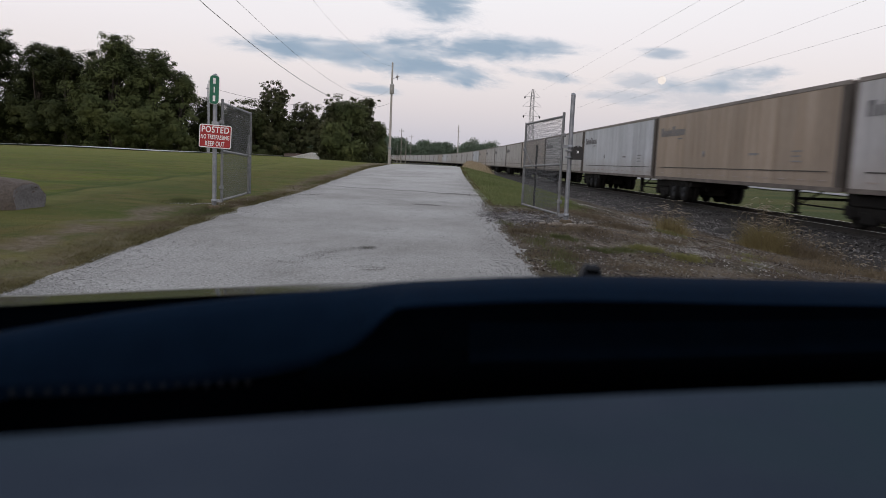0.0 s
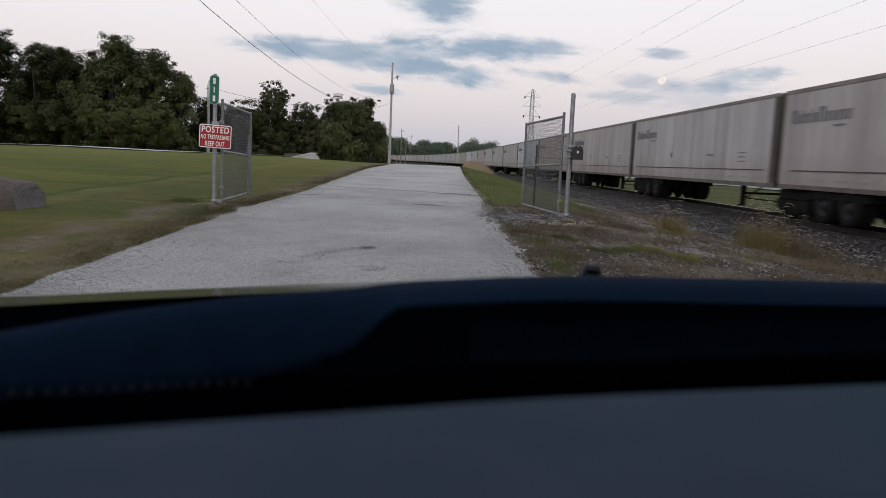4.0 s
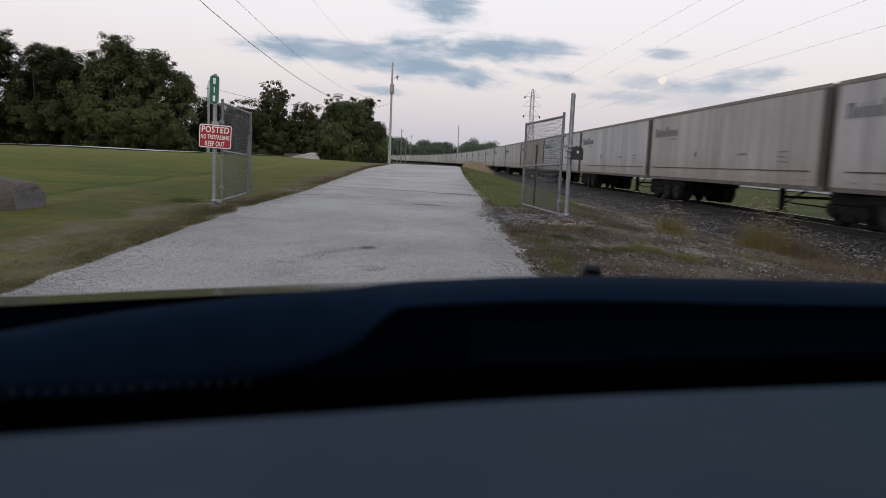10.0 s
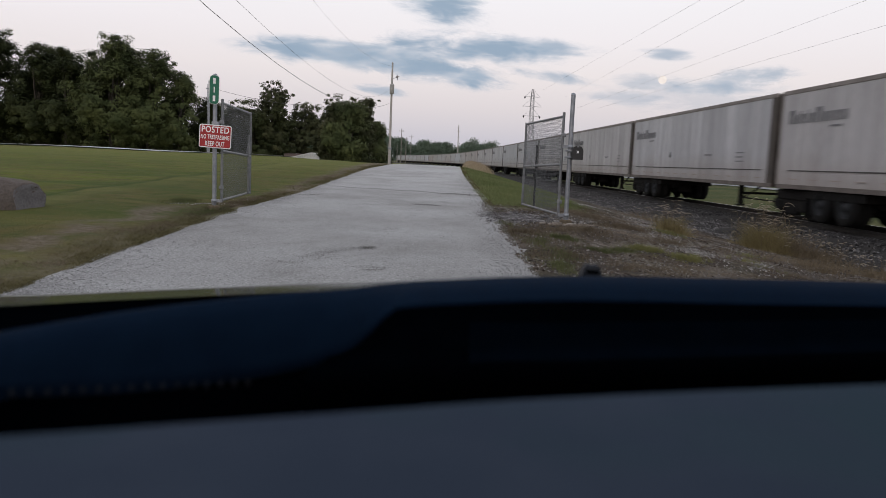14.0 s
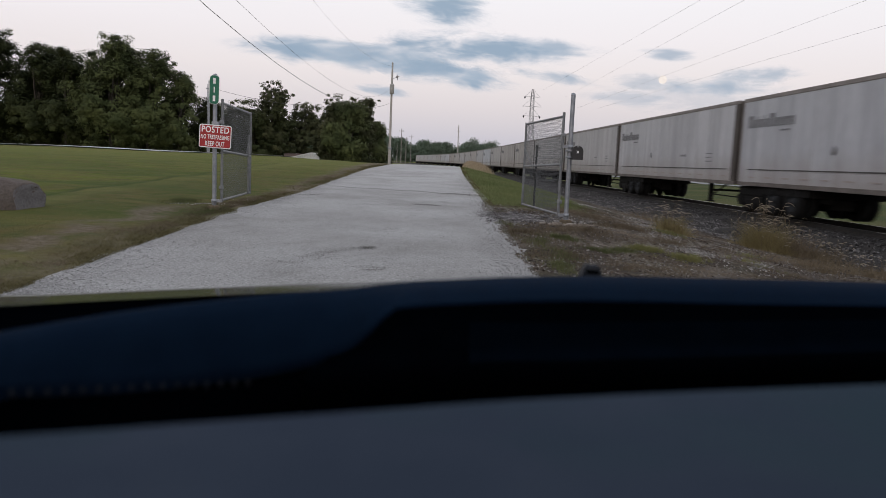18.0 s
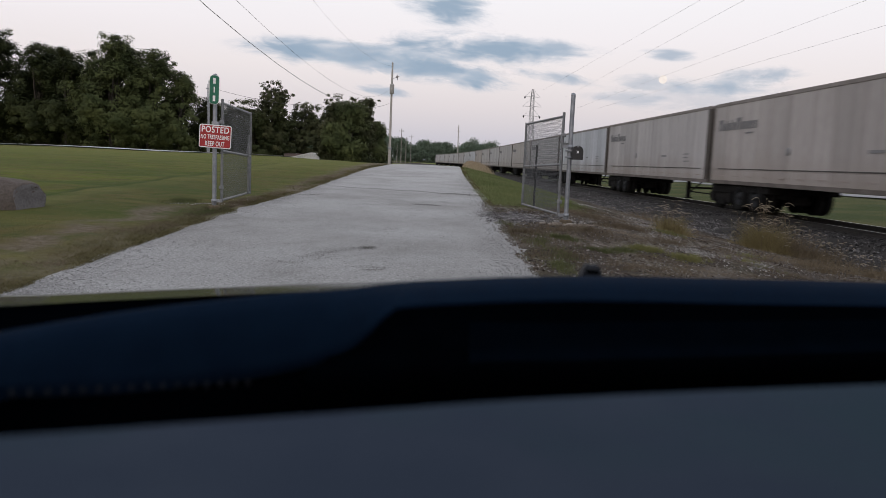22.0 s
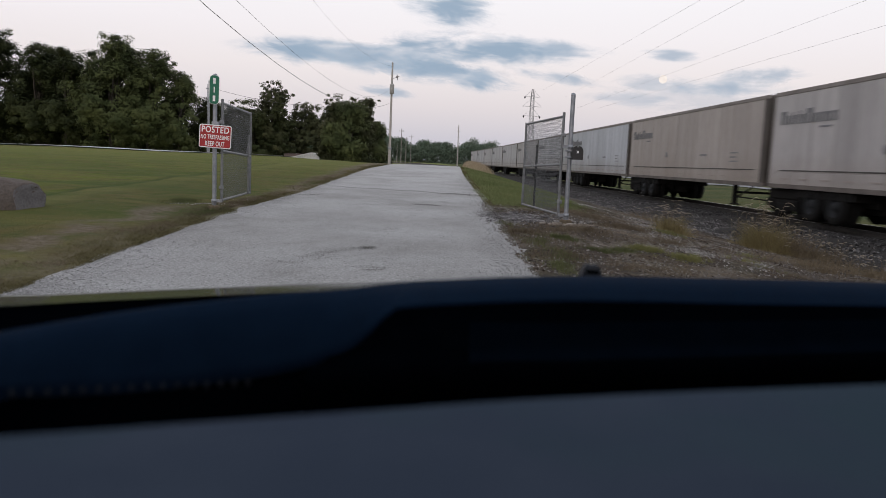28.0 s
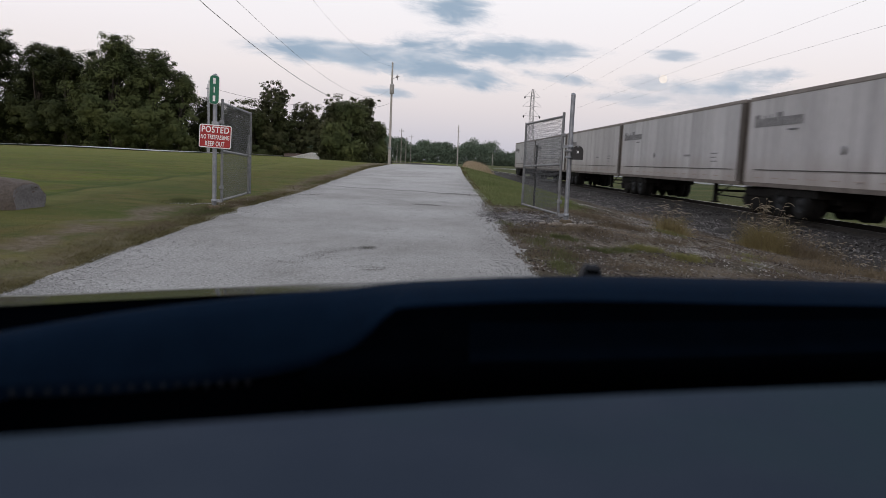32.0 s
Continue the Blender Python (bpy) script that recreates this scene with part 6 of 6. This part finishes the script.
def make_car():
    car = thing("car", pose(0, 0, 0, 0, 0, CAR_TURN), "parked car seen from its dark dashboard over the bonnet", "car")
    bpy.context.view_layer.update()
    home = car.matrix_world.inverted()

    def sheet(name, geo, material, label=""):
        ob = part(name, geo, material, car, label)
        ob.matrix_parent_inverse = home
        return ob

    def rail(line, dx=0.0, dy=0.0, dz=0.0, z=None):
        return [(p[0] + dx, p[1] + dy, (p[2] if z is None else z) + dz) for p in line]

    def between(a, b, f, lift=0.0):
        return [tuple(np.array(p) * (1 - f) + np.array(q) * f + np.array((0, 0, lift * (q[2] - p[2])))) for p, q in zip(a, b)]

    # the top by the lens: a soft rolled edge, then a gently crowned grained skin
    roll = [(0.000, 0.004, 1.226), (0.000, 0.003, 1.250), (0.000, 0.000, 1.2585), (0.001, -0.005, 1.2618), (0.004, -0.014, 1.2632), (0.030, -0.10, 1.268), (0.050, -0.30, 1.270), (0.050, -0.60, 1.252)]
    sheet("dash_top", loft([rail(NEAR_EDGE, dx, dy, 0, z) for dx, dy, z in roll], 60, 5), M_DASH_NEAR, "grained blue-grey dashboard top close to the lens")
    low = [(-0.97, 0.262), (-0.66, 0.31), (-0.48, 0.345), (-0.36, 0.37), (-0.26, 0.39), (-0.19, 0.41), (-0.09, 0.45), (0.02, 0.49), (0.20, 0.54), (0.42, 0.60), (0.82, 0.68)]
    # the hollow's shade is put into this sheet's near-black colour
    sheet("dash_well", loft([rail(NEAR_EDGE, 0, 0.002, 0, 1.230), rail(low, 0, 0, 0, 1.165), rail(low, 0, 0.16, 0, 1.158)], 50, 5), M_DASH_BLACK, "hollow behind the dashboard edge, blackened for its shade")
    # padded crest: swells from its foot to the brow and turns down towards the windscreen
    swell = [between(PAD_FOOT, PAD_CREST, f, 0.30 * math.sin(math.pi * f ** 0.8)) for f in (0.0, 0.12, 0.3, 0.55, 0.8, 1.0)]
    back = [rail(PAD_CREST, 0, dy, dz) for dy, dz in ((0.012, -0.0016), (0.034, -0.012), (0.080, -0.058))]
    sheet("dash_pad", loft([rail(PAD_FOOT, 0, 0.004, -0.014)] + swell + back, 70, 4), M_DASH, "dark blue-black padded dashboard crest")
    # a black sheet added in place of the shadow at the pad's foot
    sheet("pad_shade_sheet", loft([rail(PAD_FOOT, 0, 0.006, -0.001), rail(PAD_FOOT, 0, -0.004, -0.022), rail(PAD_FOOT, 0, -0.03, -0.07)], 50, 4), M_DASH_BLACK, "black sheet standing for the shadow gap under the padded crest")
    # passenger-side recess, near-black for its shade, with a smooth dark tray set into it
    brow = PAD_FOOT[6:]
    mouth = RECESS_LIP
    deep = [(p[0] * 0.5 + q[0] * 0.5, p[1] * 0.35 + q[1] * 0.65 + 0.02, p[2] * 0.55 + q[2] * 0.45 - 0.004) for p, q in zip(mouth, brow)]
    sheet("dash_recess", loft([rail(brow, 0, 0.006, 0.002), deep, mouth, rail(mouth, 0, 0.004, -0.05)], 50, 5), M_DASH_BLACK, "recess in the dashboard crest, blackened for its shade")
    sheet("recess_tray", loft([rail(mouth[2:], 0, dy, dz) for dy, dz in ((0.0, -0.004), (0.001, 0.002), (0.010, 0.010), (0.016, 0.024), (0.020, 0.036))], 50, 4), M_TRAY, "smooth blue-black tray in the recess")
    sheet("cowl", loft([rail(BONNET_EDGE, 0.05, -0.38, -0.14), rail(BONNET_EDGE, 0.012, -0.10, -0.05), rail(BONNET_EDGE, 0, 0, -0.004)], 40, 4), M_DASH_BLACK, "black windscreen cowl")
    fall = [(0, 0), (0.12, -0.0115), (0.24, -0.0265), (0.40, -0.062), (0.70, -0.17), (0.90, -0.30), (0.95, -0.48)]
    sheet("bonnet", loft([rail(BONNET_EDGE, -0.174 * a, 0.985 * a, b) for a, b in fall], 60, 6), M_HOOD, "glossy dark bonnet edge")
    g = Geo()
    for k in range(17):
        p = Vector(STITCH[0]).lerp(Vector(STITCH[1]), k / 16)
        g.box(p.x - 0.0008, p.x + 0.0008, p.y - 0.001, p.y + 0.001, p.z - 0.0022, p.z + 0.0022)
    tagged(sheet("stitching", g, M_THREAD, "faint row of stitches"), kind="stuff")
    nz = sheet("washer_nozzle", Geo().add(
        [(sx * w, sy * d, z) for z, w, d in ((0, 0.0165, 0.016), (0.010, 0.016, 0.0145), (0.021, 0.0125, 0.011), (0.025, 0.009, 0.007)) for sx, sy in ((-1, -1), (1, -1), (1, 1), (-1, 1))],
        [(4 * i + k, 4 * i + (k + 1) % 4, 4 * i + 4 + (k + 1) % 4, 4 * i + 4 + k) for i in range(3) for k in range(4)] + [(12, 13, 14, 15)]), M_NOZZLE, "small dark washer nozzle")
    nz.matrix_basis = NOZZLE
    part("nozzle_slot", Geo().box(-0.009, 0.009, -0.0165, -0.012, 0.012, 0.0165), M_DASH_BLACK, nz)
    # the unseen rest of the car, plain; roof and rear panel shade the dashboard
    for x in (-0.99, 0.93):
        part("side_panel", Geo().box(x, x + 0.06, -3.0, 1.25, 0.28, 0.98, 0.03), M_HOOD, car)
        part("wing", Geo().box(x, x + 0.06, 1.26, 2.15, 0.42, 0.86, 0.03), M_HOOD, car)
    part("front_bumper", Geo().box(-0.97, 0.97, 2.16, 2.30, 0.28, 0.72, 0.05), M_HOOD, car)
    part("rear_panel", Geo().box(-0.97, 0.97, -3.12, -3.0, 0.28, 1.70, 0.04), M_HOOD, car)
    # unseen black panel added to block daylight through gaps in the dashboard
    part("dash_backing", Geo().box(-0.92, 0.92, 1.02, 1.08, 0.34, 1.16), M_DASH_BLACK, car)
    part("floor_pan", Geo().box(-0.93, 0.93, -3.0, 1.25, 0.28, 0.34), M_DASH_BLACK, car)
    # out of view, added to keep skylight off the dashboard
    part("roof", Geo().box(-0.80, 0.80, -3.0, -0.20, 1.72, 1.78, 0.025), M_HEADLINER, car)
    for x in (-1, 1):
        part("door_pillar", Geo().box(x * 0.89 - 0.03, x * 0.89 + 0.03, -1.5, -1.38, 0.98, 1.74), M_DASH_BLACK, car)
        part("windscreen_pillar", Geo().path([(x * 0.93, 0.62, 0.98), (x * 0.89, 0.30, 1.35), (x * 0.78, -0.22, 1.74)], 0.035, 8), M_DASH_BLACK, car)
        for y in (-2.3, 1.72):
            w = part("wheel", Geo().lathe([(0.20, -0.1), (0.30, -0.11), (0.335, -0.08), (0.335, 0.08), (0.30, 0.11), (0.20, 0.1)], "x", 24, (x * 0.89, y, 0.335 + ground_z(0, y))), M_TYRE, car)
            part("rim", Geo().lathe([(0.0, -0.07), (0.18, -0.08), (0.21, -0.10), (0.21, 0.10), (0.18, 0.08), (0.0, 0.07)], "x", 20, (x * 0.89, y, 0.335 + ground_z(0, y))), M_RIM, w)


make_car()


# ================= clouds and moon =================
def cloud_material():
    m = bpy.data.materials.new("evening_cloud")
    m.use_nodes = True
    nd, ln = m.node_tree.nodes, m.node_tree.links
    nd.remove(nd["Principled BSDF"])
    co = nd.new("ShaderNodeTexCoord")
    oi = nd.new("ShaderNodeObjectInfo")

    def vec(op, a, b=None, s=None):
        r = nd.new("ShaderNodeVectorMath")
        r.operation = op
        for i, v in enumerate((a, b)):
            if v is None:
                continue
            if isinstance(v, tuple):
                r.inputs[i].default_value = v
            else:
                ln.new(v, r.inputs[i])
        if s is not None:
            if isinstance(s, float):
                r.inputs["Scale"].default_value = s
            else:
                ln.new(s, r.inputs["Scale"])
        return r

    def mth(op, a, b=0.0, clamp=False):
        r = nd.new("ShaderNodeMath")
        r.operation, r.use_clamp = op, clamp
        for i, v in enumerate((a, b)):
            if isinstance(v, float):
                r.inputs[i].default_value = v
            else:
                ln.new(v, r.inputs[i])
        return r.outputs[0]

    g = vec("MULTIPLY", vec("SUBTRACT", co.outputs["Generated"], (0.5, 0.5, 0.5)).outputs[0], (2.0, 0.0, 2.0)).outputs[0]
    shift = vec("SCALE", (700.0, 300.0, 900.0), None, oi.outputs["Random"]).outputs[0]
    p = vec("ADD", co.outputs["Object"], shift).outputs[0]
    p = vec("MULTIPLY", p, (0.0050, 0.0, 0.0170)).outputs[0]
    n1 = nd.new("ShaderNodeTexNoise")
    n1.inputs["Scale"].default_value, n1.inputs["Detail"].default_value, n1.inputs["Roughness"].default_value, n1.inputs["Distortion"].default_value = 1.1, 9.0, 0.60, 0.35
    ln.new(p, n1.inputs[0])
    r = vec("LENGTH", g).outputs["Value"]
    core = mth("SUBTRACT", 1.0, mth("POWER", r, 1.6))
    dens = mth("ADD", mth("MULTIPLY", core, 0.95), mth("MULTIPLY", mth("SUBTRACT", n1.outputs[0], 0.5), 2.3))
    edge = mth("MULTIPLY", mth("SUBTRACT", 1.0, r), 2.5, True)
    rng = nd.new("ShaderNodeMapRange")
    rng.interpolation_type = "SMOOTHSTEP"
    rng.inputs[1].default_value, rng.inputs[2].default_value, rng.inputs[4].default_value = 0.05, 1.05, 0.97
    ln.new(dens, rng.inputs[0])
    fac = mth("MULTIPLY", mth("MULTIPLY", rng.outputs[0], edge), oi.outputs["Alpha"])
    em = nd.new("ShaderNodeEmission")
    mixc = nd.new("ShaderNodeMix")
    mixc.data_type = "RGBA"
    mixc.inputs[6].default_value, mixc.inputs[7].default_value = (0.55, 0.61, 0.70, 1), (0.305, 0.405, 0.525, 1)
    ln.new(rng.outputs[0], mixc.inputs[0])
    ln.new(mixc.outputs[2], em.inputs[0])
    tr = nd.new("ShaderNodeBsdfTransparent")
    ms = nd.new("ShaderNodeMixShader")
    ln.new(fac, ms.inputs[0])
    ln.new(tr.outputs[0], ms.inputs[1])
    ln.new(em.outputs[0], ms.inputs[2])
    ln.new(ms.outputs[0], nd["Material Output"].inputs[0])
    return m


M_CLOUD = cloud_material()
CLOUDS = []


def make_cloud(x, y, z, w, h, drift, dens, tilt):
    g = Geo().add([(-w, 0, -h), (w, 0, -h), (w, 0.001, h), (-w, 0.001, h)], [(0, 1, 2, 3)])
    ob = solo("cloud", g, M_CLOUD, "thin blue-grey evening cloud drifting slowly", "cloud", "evening clouds")
    ob.color = (1, 1, 1, dens)
    p = pose(x, y, z, 0, tilt, 0)
    ob.matrix_world = p
    CLOUDS.append((ob, p, (drift, 0, -drift * 0.15)))


for i, (x, z, w, h, dens, tilt) in enumerate(CLOUD_ROWS):
    make_cloud(x, 3000 + 12 * i, z, w, h, 58 if x < 600 else 44, dens, tilt)


def make_moon():
    m = bpy.data.materials.new("moon_glow")
    m.use_nodes = True
    nd, ln = m.node_tree.nodes, m.node_tree.links
    nd.remove(nd["Principled BSDF"])
    n = nd.new("ShaderNodeTexNoise")
    n.inputs["Scale"].default_value = 0.09
    co = nd.new("ShaderNodeTexCoord")
    ln.new(co.outputs["Object"], n.inputs[0])
    rp = nd.new("ShaderNodeValToRGB")
    rp.color_ramp.elements[0].position, rp.color_ramp.elements[1].position = 0.25, 0.75
    rp.color_ramp.elements[0].color, rp.color_ramp.elements[1].color = (0.86, 0.76, 0.70, 1), (1.0, 0.93, 0.88, 1)
    ln.new(n.outputs[0], rp.inputs[0])
    em = nd.new("ShaderNodeEmission")
    ln.new(rp.outputs[0], em.inputs[0])
    ln.new(em.outputs[0], nd["Material Output"].inputs[0])
    prof = [(15.5 * math.sin(math.pi * k / 16), -15.5 * math.cos(math.pi * k / 16)) for k in range(17)]
    return solo("moon", Geo().lathe(prof, "z", 32), m, "pale full moon low in the evening sky", "moon")


MOON = make_moon()
MOON.matrix_world = MOON_POSE

motions()
